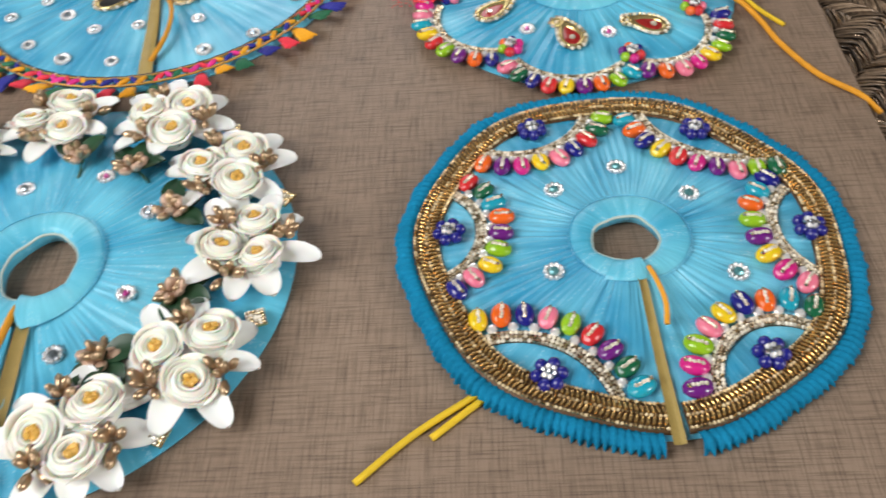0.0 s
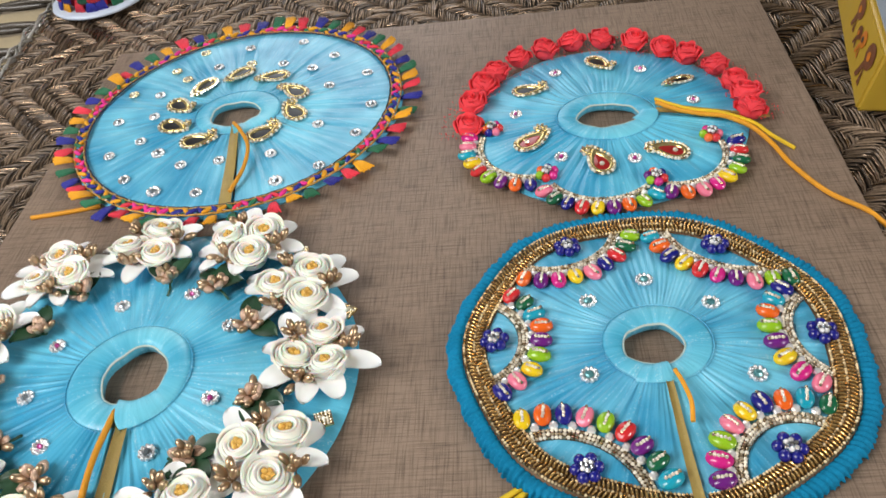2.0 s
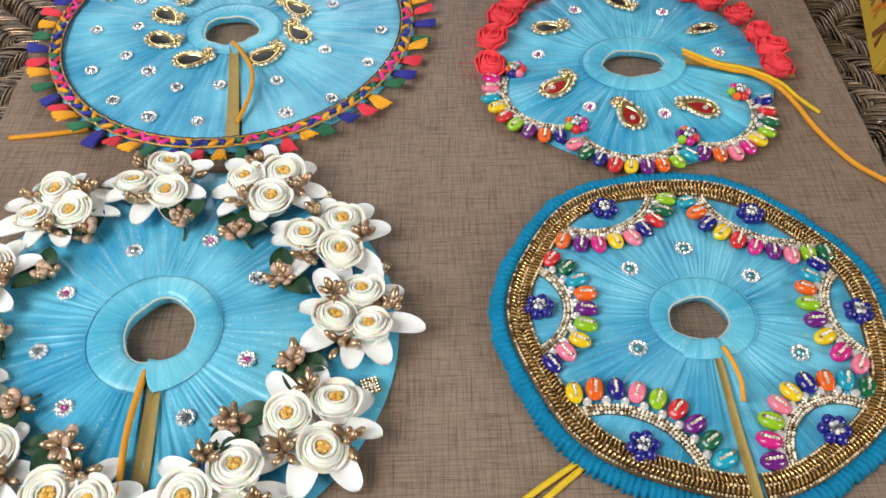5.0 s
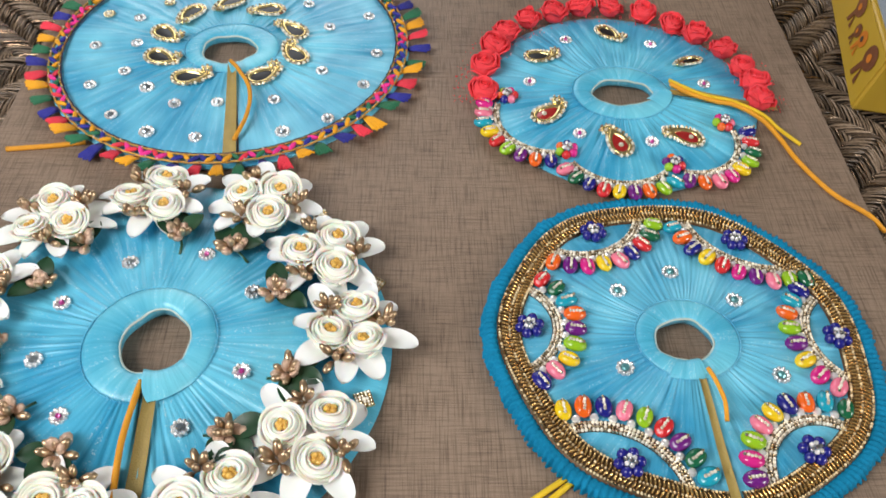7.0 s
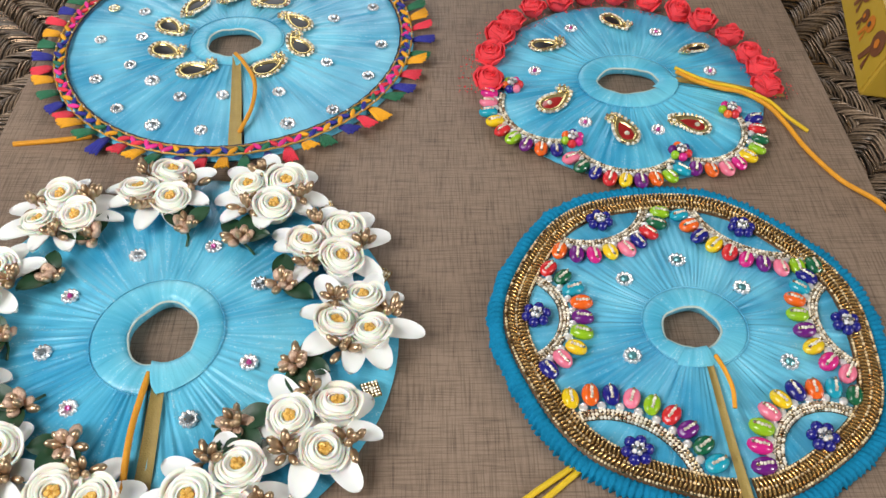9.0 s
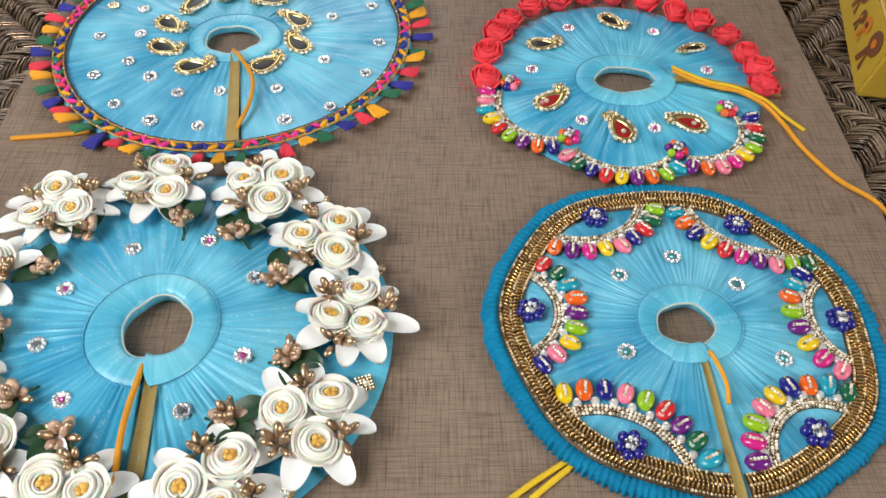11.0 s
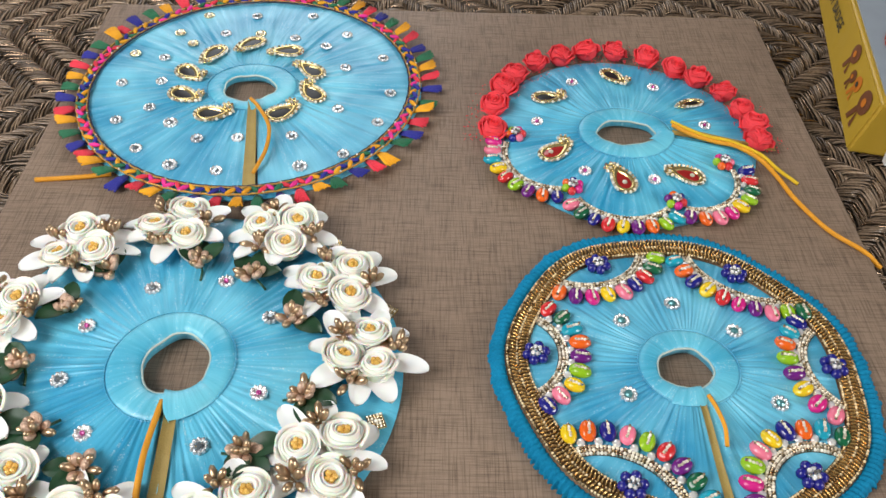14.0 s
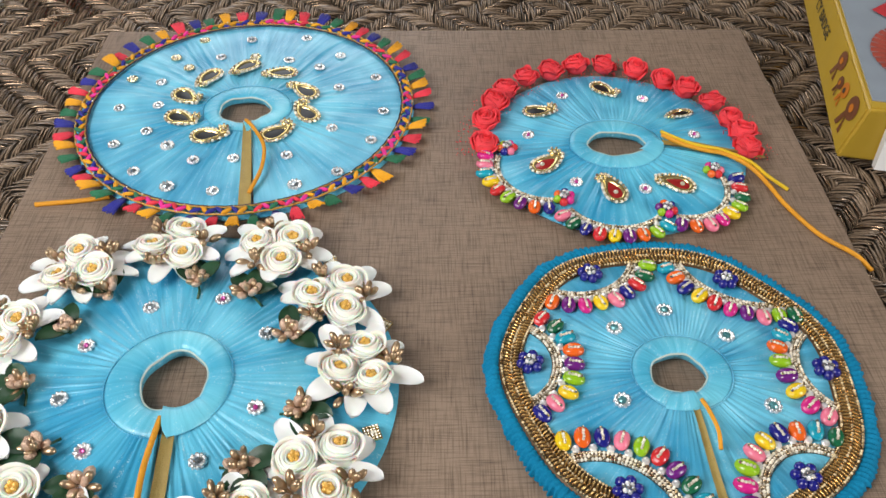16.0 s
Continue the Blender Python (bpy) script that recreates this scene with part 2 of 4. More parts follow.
slab("wall_south", (0.65, -2.35, 0.945), (3.5, 0.1, 2.81), WALL, "plain cream plastered wall", "wall")


def pierced(name, m, width, x0, x1, z0, z1):
    """A wall 0.1 m thick, along local x, with one opening."""
    lo, hi = FLOOR_Z, 2.35
    b = Build()
    b.box(((-width / 2 + x0) / 2, 0, (lo + hi) / 2), (x0 + width / 2, 0.1, hi - lo))
    b.box(((width / 2 + x1) / 2, 0, (lo + hi) / 2), (width / 2 - x1, 0.1, hi - lo))
    b.box(((x0 + x1) / 2, 0, (lo + z0) / 2), (x1 - x0, 0.1, z0 - lo))
    b.box(((x0 + x1) / 2, 0, (z1 + hi) / 2), (x1 - x0, 0.1, hi - z1))
    ob = new(name, b.mesh(name, WALL, False))
    ob.matrix_world = m
    return tagged(ob, "plain cream plastered wall with a window opening", "wall", kind="structure")


pierced("wall_north", pose(0.65, 2.6, 0), 3.5, -1.72, -0.65, 0.3, 2.2)
pierced("wall_east", pose(2.45, 0.125, 0, 0, 0, 90), 5.05, -1.75, -0.40, 0.45, 1.75)
pierced("wall_west", pose(-1.15, 0.125, 0, 0, 0, 90), 5.05, -0.95, 0.10, 0.45, 1.75)

# ---- cot ----
WEAVE_Z, EDGE_X = -0.0125, -0.356
cot = thing("woven_cot", 0, 0.2, FLOOR_Z, "rope-strung cot woven in grey-brown twill with silvery glints", "cot")


def strands(pitch, x0, x1, y0, y1, hole=(9, 9, 9, 9)):
    """Twill of flat rope floats whose slant turns back every so often."""
    b = Build()
    rng = random.Random(4)
    nx, ny = int((x1 - x0) / pitch), int((y1 - y0) / pitch)
    zig = [abs(((j + 5) % 80) - 40) for j in range(ny)]
    zag = [abs(((i + 3) % 120) - 60) for i in range(nx)]
    over = [[((zag[i] + zig[j]) % 20) < 10 for i in range(nx)] for j in range(ny)]

    def run(ax, k, a, e):
        L = (e - a) * pitch
        mid = (x0 + (a + e) / 2 * pitch, y0 + (k + 0.5) * pitch) if ax == 0 else (x0 + (k + 0.5) * pitch, y0 + (a + e) / 2 * pitch)
        if hole[0] < mid[0] < hole[1] and hole[2] < mid[1] < hole[3]:
            return
        n = 5
        w = pitch * rng.uniform(0.38, 0.56)
        turn, lift = rng.uniform(-0.10, 0.10), rng.uniform(-0.0006, 0.0008)
        off = rng.uniform(-0.15, 0.15) * pitch
        rings = []
        for s in range(5):
            u = s / 4 - 0.5
            arch = 0.0014 * (1 - (2 * u) ** 4) + lift
            q = w * (0.55 if s in (0, 4) else 1)
            ring = []
            for c in range(n):
                t = 2 * math.pi * c / n + 0.6 * s
                along, side, z = u * (L + pitch * 1.1), off + q * math.cos(t) + turn * u * L, arch + 0.8 * q * math.sin(t)
                ring.append((mid[0] + along, mid[1] + side, WEAVE_Z - 0.003 + z) if ax == 0 else (mid[0] + side, mid[1] + along, WEAVE_Z - 0.003 + z))
            rings.append(ring)
        b.grid(rings, close_v=True)

    for j in range(ny):
        i = 0
        while i < nx:
            e = i
            while e < nx and over[j][e] == over[j][i]:
                e += 1
            if over[j][i]:
                run(0, j, i, e)
            i = e
    for i in range(nx):
        j = 0
        while j < ny:
            e = j
            while e < ny and over[e][i] == over[j][i]:
                e += 1
            if not over[j][i]:
                run(1, i, j, e)
            j = e
    return b


weave = part("rope_weave", strands(0.00165, EDGE_X, 0.50, -0.08, 0.86, (-0.225, 0.150, -0.2, 0.50)).mesh("rope_weave", ROPE), cot, Matrix.Translation((0, -0.2, -FLOOR_Z)))
tagged(weave, kind="stuff")
rest = Build()
for y0, y1 in ((-0.775, -0.083), (0.863, 1.165)):
    q = strands(0.0085, EDGE_X, 0.515, y0, y1)
    rest.add(q.v, q.f)
tagged(part("rope_weave", rest.mesh("rope_weave", ROPE), cot, Matrix.Translation((0, -0.2, -FLOOR_Z))), kind="stuff")
# plain dark sheet close below the floats, coloured as the shade between strands
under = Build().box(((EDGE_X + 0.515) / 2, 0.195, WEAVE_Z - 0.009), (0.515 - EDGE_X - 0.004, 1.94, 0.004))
UNDER = simple("painted_gap_shade", (0.05, 0.038, 0.027), 0.9, vary=0.3)
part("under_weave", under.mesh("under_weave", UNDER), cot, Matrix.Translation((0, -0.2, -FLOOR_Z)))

# ---- board ----
board = thing("laminate_board", -0.0365, 0.228, -0.008, "taupe linen-look laminate board lying on the cot", "board")
bb = Build()
bb.box((0, 0, 0.004), (0.431, 0.584, 0.008))
panel = part("panel", bb.mesh("panel", BOARD_EDGE, False), board)
face = Build().box((0, 0, 0.0075), (0.4305, 0.5835, 0.0012))
part("laminate_face", face.mesh("laminate_face", BOARD, False), board, Matrix.Translation((0, 0, 0.0002)))

# ---- garments ----


class Dress:
    """A round doll's garment of gathered fabric, slit from neck to rim."""

    def __init__(self, label, x, y, rim, neck, hole, slit, fabric, seed, lift=0.0070, wobble=(), hole_off=(0, 0), edge_z=0.003, tall=0.0105, seam_off=(0, 0), seam_k=1.0):
        self.x, self.y, self.rim, self.neck, self.slit, self.lift, self.edge_z = x, y, rim, neck, slit, lift, edge_z
        self.wobble = wobble
        self.ob = thing("doll_dress", x, y, 0, label, "doll dress", "doll dresses on the board")
        rng = random.Random(seed)
        n = 620
        folds = [(rng.randint(40, 90), rng.uniform(0, 6.28), rng.uniform(0.3, 1)) for _ in range(3)] + [(rng.randint(95, 130), rng.uniform(0, 6.28), rng.uniform(0.15, 0.4)) for _ in range(3)]
        drape = [(rng.randint(7, 22), rng.uniform(0, 6.28), rng.uniform(0.4, 1)) for _ in range(5)]
        rows = []
        for i in range(n + 1):
            t = i / n
            a = slit + 360 * t
            row = []
            broad = sum(w * math.sin(k * radians(a) + ph) for k, ph, w in drape)
            f = sum(w * math.sin(k * radians(a) + ph + 0.8 * math.sin(3 * radians(a) + ph)) for k, ph, w in folds)
            for j in range(17):
                u = j / 16
                r = neck * 0.93 + (self.edge(a) - neck * 0.93) * u
                gap = math.degrees(0.0005 * (0.4 + u) / r)
                aa = a + gap * (max(0, 1 - t / 0.05) - max(0, 1 - (1 - t) / 0.05)) + 1.9 * math.sin(7 * radians(a) + seed) * math.sin(5 * u + 4 * radians(a) + seed) * min(1, 12 * min(t, 1 - t))
                z = self.height(r, a) + 0.00027 * f * (1 - 0.75 * u ** 0.7) * min(1, 7 * u + 0.3) + 0.00048 * broad * u * (1.3 - u)
                if j == 16:
                    z -= 0.0016
                row.append((r * math.cos(radians(aa)) + seam_off[0] * (1 - u), r * math.sin(radians(aa)) * (1 + (seam_k - 1) * (1 - u)) + seam_off[1] * (1 - u), z))
            rows.append(row)
        b = Build().grid(rows)
        # turned-under rim and flat base
        low = [[row[-1], (row[-1][0] * 0.995, row[-1][1] * 0.995, 0.0004), (row[-1][0] * 0.80, row[-1][1] * 0.80, 0.0004)] for row in rows]
        b.grid(low)
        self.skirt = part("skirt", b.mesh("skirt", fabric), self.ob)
        # collar: rises from the stitched ring to a soft lip round the hole
        hx, hy = hole
        prof = ((0.0, -0.0006), (0.05, 0.0008), (0.14, 0.0018), (0.32, 0.0025), (0.55, 0.0027), (0.78, 0.0024), (0.93, 0.0014), (1.0, -0.0002))
        rows = []
        m = 160
        for i in range(m + 1):
            t = i / m
            a = slit + 2 + 356 * t
            c, s = math.cos(radians(a)), math.sin(radians(a))
            wob = 1 + 0.03 * math.sin(3 * radians(a) + seed) + 0.03 * math.sin(5 * radians(a) + 2 * seed)
            ex, ey = hole_off[0] + hx * wob * c, hole_off[1] + hy * wob * s
            row = []
            for u, z in prof:
                px, py = (neck * c + seam_off[0]) * (1 - u) + ex * u, (neck * seam_k * s + seam_off[1]) * (1 - u) + ey * u
                row.append((px, py, self.lift + z * (tall - self.lift) / 0.004 + 0.00015 * math.sin(61 * radians(a)) * (1 - u) * min(1, 8 * u) + 0.0002 * math.sin(9 * radians(a) + seed) * u))
            row.append((ex + 0.0006 * c, ey + 0.0006 * s, 0.0026))
            row.append((ex + 0.0030 * c, ey + 0.0030 * s, 0.0010))
            rows.append(row)
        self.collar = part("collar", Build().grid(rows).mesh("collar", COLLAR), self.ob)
        self.rows, self.m = rows, m
        # cream lip
        lip = []
        for i in range(m + 1):
            row = rows[i]
            p = Vector(row[7])
            lip.append(p + Vector((0, 0, -0.0002)))
        part("lip", Build().tube(lip, 0.00055, 6).mesh("lip", LINING), self.collar, label="cream foam edge of the neck hole")
        # stitched seam
        b = Build()
        for i in range(120):
            a = slit + 3 + 354 * i / 120
            px, py = polar(neck, a)
            px, py = px + seam_off[0], py * seam_k + seam_off[1]
            b.ball((0, 0, 0), (0.0004, 0.0010, 0.0004), nu=6, nv=4, m=Matrix.Translation((px, py, self.lift + 0.0004)) @ Matrix.Rotation(radians(a), 4, "Z"))
        part("seam", b.mesh("seam", fabric), self.collar)

    def edge(self, a):
        return self.rim + sum(w * math.cos(k * radians(a - ph)) for k, w, ph in self.wobble)

    def height(self, r, a):
        u = max(0, min(1, (r - self.neck) / (self.edge(a) - self.neck)))
        return self.lift + (self.edge_z - self.lift) * u ** 0.8

    def at(self, x, y, up=0.0, turn=0.0, tilt=True):
        """A pose on the skirt at world x, y, lying on the slope."""
        dx, dy = x - self.x, y - self.y
        r, a = math.hypot(dx, dy), math.degrees(math.atan2(dy, dx))
        slope = math.degrees(math.atan2(self.lift - self.edge_z, self.rim - self.neck)) if tilt else 0
        return Matrix.Translation((dx, dy, self.height(r, a) + up)) @ Matrix.Rotation(radians(slope), 4, Vector((-math.sin(radians(a)), math.cos(radians(a)), 0))) @ Matrix.Rotation(radians(turn), 4, "Z")


tl = Dress("sky-blue doll dress with plaited trim, coloured tassels and paisley mirrors", -0.1435, 0.4275, 0.0995, 0.026, (0.0150, 0.0128), 280, AQUA_PALE, 1, hole_off=(0.000, -0.009), tall=0.0086, seam_off=(0.0015, -0.0075), seam_k=0.87)
tr = Dress("sky-blue doll dress edged with red foam roses and bright beads", 0.070, 0.385, 0.0735, 0.0262, (0.0165, 0.0108), 352, AQUA, 2, wobble=((1, 0.0025, 90),), hole_off=(0.0005, -0.001), tall=0.0088, seam_off=(0.0, -0.001), seam_k=0.85)
bl = Dress("turquoise doll dress ringed with white paper flowers", -0.1415, 0.2215, 0.0935, 0.0265, (0.0138, 0.0155), 274, AQUA, 3, hole_off=(-0.0005, 0.0005), tall=0.0108, lift=0.0080, seam_off=(-0.0025, 0.0), seam_k=1.05)
br = Dress("turquoise doll dress with gold braid, bead scallops and a blue fringe", 0.0727, 0.2240, 0.0766, 0.0215, (0.0120, 0.0104), 274, AQUA_PALE, 4, hole_off=(-0.0015, 0.0002), tall=0.0088, wobble=((1, 0.0030, 118), (2, 0.0010, 120), (7, 0.0010, 20)), seam_off=(0.0, 0.001), seam_k=0.92)


def flap(d, back, span, thick=0.0009, skew=0.0, way=1):
    """One end of the collar band, lapped over the other end, with a slanting cut edge."""
    n = int(d.m * span / 356)
    across = (1.03, 1.02, 1.0, 1.0, 1.0, 1.0, 1.0, 0.99)
    rows = []
    for i in range(n):
        base = d.rows[i if way > 0 else d.m - i]
        row_ = []
        for q, ((x, y, z), k) in enumerate(zip(base[:8], across)):
            turn = Matrix.Rotation(radians(way * (skew * (1 - q / 7) * (1 - i / n) - back)), 3, "Z")
            row_.append(tuple(turn @ Vector((x * k, y * k, z + 0.0002 + thick * (1 - i / (n - 1)) ** 0.8))))
        rows.append(row_)
    b = Build().grid(rows)
    b.grid([rows[0], [(x, y, z - thick * 0.9) for x, y, z in rows[0]]])
    part("collar_flap", b.mesh("collar_flap", COLLAR), d.ob, label="lapped satin end of the collar")


flap(tl, 5, 26)
flap(tr, 12, 44, 0.0015, 8, -1)
flap(bl, 9, 62, 0.0022, 15)
flap(br, 18, 50, 0.0015, 13, -1)

# ---- ornament materials ----
COLOURS = {
    "red": (0.62, 0.025, 0.03), "orange": (0.80, 0.125, 0.012), "yellow": (0.80, 0.56, 0.012), "lime": (0.27, 0.50, 0.015),
    "green": (0.008, 0.115, 0.05), "teal": (0.01, 0.33, 0.46), "blue": (0.010, 0.012, 0.20), "purple": (0.14, 0.012, 0.19),
    "magenta": (0.62, 0.018, 0.22), "pink": (0.80, 0.19, 0.29),
}
GLOSSY = {k: simple("glossy_%s_bead" % k, c, 0.22, vary=0.08, scale=300, bumps=0.04, coat=0.3) for k, c in COLOURS.items()}
THREAD = {k: simple("%s_thread" % k, tuple(1.25 * q for q in c), 0.7, vary=0.25, scale=1200, bumps=0.4, sheen=0.05) for k, c in COLOURS.items()}
GOLD = simple("gold_bead", (0.86, 0.55, 0.25), 0.24, 0.88, vary=0.55, scale=900, bumps=0.1, island=True)
DULL_GOLD = simple("gold_ribbon", (0.075, 0.038, 0.012), 0.45, 0.4, vary=0.3, scale=1200, bumps=0.5)
COPPER = simple("rose_gold_bud", (0.50, 0.355, 0.225), 0.33, 0.85, vary=0.2, scale=600, island=True)
GLITTER = simple("rose_gold_glitter", (0.62, 0.43, 0.32), 0.42, 0.6, vary=0.45, scale=2400, bumps=1.0, island=True)
PINK_GEM = simple("pink_gem", (0.42, 0.04, 0.24), 0.08, 0.2, vary=0.2, bumps=0.0)
TEAL_GEM = simple("teal_gem", (0.08, 0.25, 0.27), 0.06, 0.3, vary=0.2, bumps=0.0)
BLACK_GEM = simple("black_mirror_enamel", (0.012, 0.012, 0.014), 0.30, vary=0.2, bumps=0.0, spec=0.25)
RED_ENAMEL = simple("red_enamel", (0.33, 0.018, 0.018), 0.12, vary=0.1, bumps=0.0, coat=0.5)
FRINGE = simple("turquoise_velvet_ribbon", (0.002, 0.235, 0.44), 0.8, vary=0.45, scale=900, bumps=0.5, spec=0.15)
FOAM = simple("coral_red_foam", (0.82, 0.058, 0.075), 0.7, vary=0.12, scale=700, bumps=0.25, sub=0.1, spec=0.25)
PAPER = simple("white_flower_paper", (0.92, 0.865, 0.78), 0.6, vary=0.05, scale=500, bumps=0.15, sub=0.35)
PETAL = simple("white_satin_petal", (0.87, 0.87, 0.86), 0.42, vary=0.05, scale=300, bumps=0.12, sub=0.08)
AMBER = simple("amber_gold_stamen", (0.78, 0.46, 0.10), 0.15, 0.1, vary=0.3, scale=1500, bumps=0.6, island=True)
LEAF = simple("dark_green_leaf", (0.012, 0.058, 0.022), 0.4, vary=0.35, scale=250, bumps=0.3)
CORD = simple("orange_cord", (0.78, 0.33, 0.010), 0.6, vary=0.25, scale=2000, bumps=0.8)
CORD_Y = simple("yellow_cord", (0.82, 0.55, 0.012), 0.6, vary=0.2, scale=2000, bumps=0.8)
ORGANZA = simple("olive_gold_organza", (0.36, 0.26, 0.075), 0.45, 0.15, vary=0.3, scale=1500, bumps=0.5)
NAVY_CORD = simple("navy_edge_cord", (0.02, 0.015, 0.05), 0.7, vary=0.2)


# sparkle is put into the colour: random dark and bright tones per piece
def crystal(name, low, high):
    m, t, p = nodes_of(name)
    g = t.nodes.new("ShaderNodeNewGeometry")
    link(t, ramp(t, g.outputs["Random Per Island"], low, high, 0.0, 0.75), p.inputs["Base Color"])
    link(t, ramp(t, g.outputs["Random Per Island"], (0.95, 0.95, 0.95), (0.20, 0.20, 0.20), 0.1, 0.9), p.inputs["Metallic"])
    p.inputs["Roughness"].default_value = 0.07
    p.inputs["Specular IOR Level"].default_value = 0.9
    return m


CRYSTAL = crystal("cut_crystal", (0.55, 0.56, 0.58), (1.0, 1.0, 1.0))
CHAMPAGNE = crystal("champagne_crystal", (0.56, 0.44, 0.28), (1.0, 0.94, 0.80))

GILT = simple("copper_gilt_bead", (0.74, 0.45, 0.175), 0.22, 0.8, vary=0.5, scale=900, bumps=0.1, island=True)

BRIGHT_GILT = crystal("bright_gilt_bead", (0.50, 0.30, 0.11), (1.0, 0.80, 0.48))

# ---- kinds of ornament ----


def bead_mesh(mat):
    """A cowrie-shaped bead with a dent along its back."""
    b = Build().ball((0, 0, 0), (0.0048, 0.0034, 0.0026), nu=16, nv=9)
    b.v = [(x * (1 - 0.05 * y / 0.0034), y, z - (0.0007 * math.exp(-(y / 0.0007) ** 2) if z > 0 else 0)) for x, y, z in b.v]
    return b.mesh("bead", mat)


BEADS = {k: bead_mesh(m) for k, m in GLOSSY.items()}
row = Build()
for q in range(5):
    row.ball((-0.0021 + 0.0013 * q, 0.0001 * (-1) ** q, 0.0022), 0.00072, nu=6, nv=4)
CRYSTAL_ROW = row.mesh("crystal_strip", CHAMPAGNE, False)
CRYSTAL_ONE = Build().ball((0, 0, 0.0004), (0.00165, 0.00165, 0.0013), nu=8, nv=4).mesh("crystal", CRYSTAL, False)


SETTING = simple("bright_crystal_ring", (0.88, 0.89, 0.91), 0.10, 0.7, vary=0.3, scale=1600, bumps=0.3)
GILT_SETTING = simple("champagne_crystal_ring", (0.85, 0.72, 0.48), 0.12, 0.8, vary=0.3, scale=1600, bumps=0.3)


def setting(name, mat):
    """A ring of ten fused beads, as one lobed moulding on a flat back."""
    rows = []
    for i in range(80):
        a = 360 * i / 80
        l = abs(math.cos(radians(5 * a))) ** 0.7
        rows.append([(*polar(0.0029 + q * (0.35 + 0.65 * l), a), z * (0.3 + 0.7 * l) + 0.0001) for q, z in ((0.00095, 0.0), (0.0009, 0.0008), (0.0005, 0.0015), (0.0, 0.0018), (-0.0005, 0.0015), (-0.0010, 0.0006), (-0.0024, 0.0003))])
    return Build().grid(rows, close_u=True).mesh(name, mat)


def gem(name, mat, r=0.0018):
    b = Build()
    rings = [[(*polar(q, 45 * j), z) for j in range(8)] for q, z in ((r, 0.0004), (r * 0.95, 0.0013), (r * 0.55, 0.0019), (0.0, 0.0019))]
    return b.grid(rings, close_v=True).mesh(name, mat, False)


RING, GILT_RING = setting("rhinestone", SETTING), setting("rhinestone", GILT_SETTING)
CLEAR_GEM = simple("smoky_clear_gem", (0.34, 0.40, 0.45), 0.06, 0.75, vary=0.5, scale=900, bumps=0.0)
GEMS = {"clear": gem("cut_stone", CLEAR_GEM), "pink": gem("cut_stone", PINK_GEM, 0.0011), "teal": gem("cut_stone", TEAL_GEM), "gold": gem("cut_stone", CHAMPAGNE)}


def stone(d, x, y, kind, s=1.0):
    ob = part("rhinestone", GILT_RING if kind == "gold" else RING, d.ob, d.at(x, y, 0.0002, 17 * (x + y) * 1000) @ Matrix.Diagonal((s, s, s, 1)), {"clear": "clear rhinestone flower", "pink": "rhinestone flower with a pink centre", "teal": "rhinestone flower with a teal centre", "gold": "champagne rhinestone flower"}[kind])
    part("cut_stone", GEMS[kind], ob)


def paisley_outline(t, L=0.0195, W=0.0120):
    """Teardrop whose narrow end bends to one side."""
    k = 0.5 + 0.5 * math.cos(t)
    half = W / 2 * 2.3 * math.sqrt(k) * (1 - k) ** 0.78
    return L * (k - 0.5), 0.38 * W * k ** 2.4 + (half if math.sin(t) >= 0 else -half)


def paisley_parts(enamel, jewel):
    n = 40
    ts = [2 * math.pi * (i + 0.5) / n for i in range(n)]
    mid = (-0.0034, 0.0004)

    def inset(t, q):
        x, y = paisley_outline(t)
        return mid[0] + q * (x - mid[0]), mid[1] + q * (y - mid[1])

    rings = [[(*inset(t, q), z) for t in ts] for q, z in ((1.0, 0.0002), (1.0, 0.0010), (0.88, 0.0018), (0.70, 0.0016), (0.60, 0.0006))]
    body = Build().grid(rings, close_v=True)
    hook = smooth_line([(0.0088, 0.0050, 0.0013), (0.0090, 0.0078, 0.0016), (0.0064, 0.0092, 0.0018), (0.0046, 0.0074, 0.0018), (0.0060, 0.0058, 0.0017)], 5)
    body.tube(hook, 0.0010, 6)
    inner = Build().add([(*inset(t, 0.64), 0.0009) for t in ts] + [(*mid, 0.0014)], [(i, (i + 1) % n, n) for i in range(n)])
    edge = Build()
    for i in range(34):
        x, y = inset(2 * math.pi * (i + 0.5) / 34, 1.09)
        edge.ball((x, y, 0.0012), 0.00095, nu=6, nv=4)
    for x, y in ((0.0098, 0.0070), (0.0086, 0.0094), (0.0062, 0.0104), (0.0040, 0.0090), (0.0066, 0.0074)):
        edge.ball((x, y, 0.0024), 0.0010, nu=6, nv=4)
    if jewel:
        edge.ball((-0.0034, 0.0004, 0.0019), (0.0014, 0.0014, 0.0010), nu=8, nv=4)
    return body.mesh("paisley", GOLD), inner.mesh("enamel", enamel), edge.mesh("crystal_border", CHAMPAGNE, False)


PAISLEY_BLACK = paisley_parts(BLACK_GEM, False)
PAISLEY_RED = paisley_parts(RED_ENAMEL, True)


def paisley(d, x, y, turn, kit, s=1.0, flip=1):
    ob = part("paisley", kit[0], d.ob, d.at(x, y, 0.0004) @ Matrix.Rotation(radians(turn), 4, "Z") @ Matrix.Diagonal((s, s * flip, s, 1)), "gold paisley with black mirror" if kit is PAISLEY_BLACK else "gold paisley with red enamel")
    part("enamel", kit[1], ob)
    part("crystal_border", kit[2], ob)


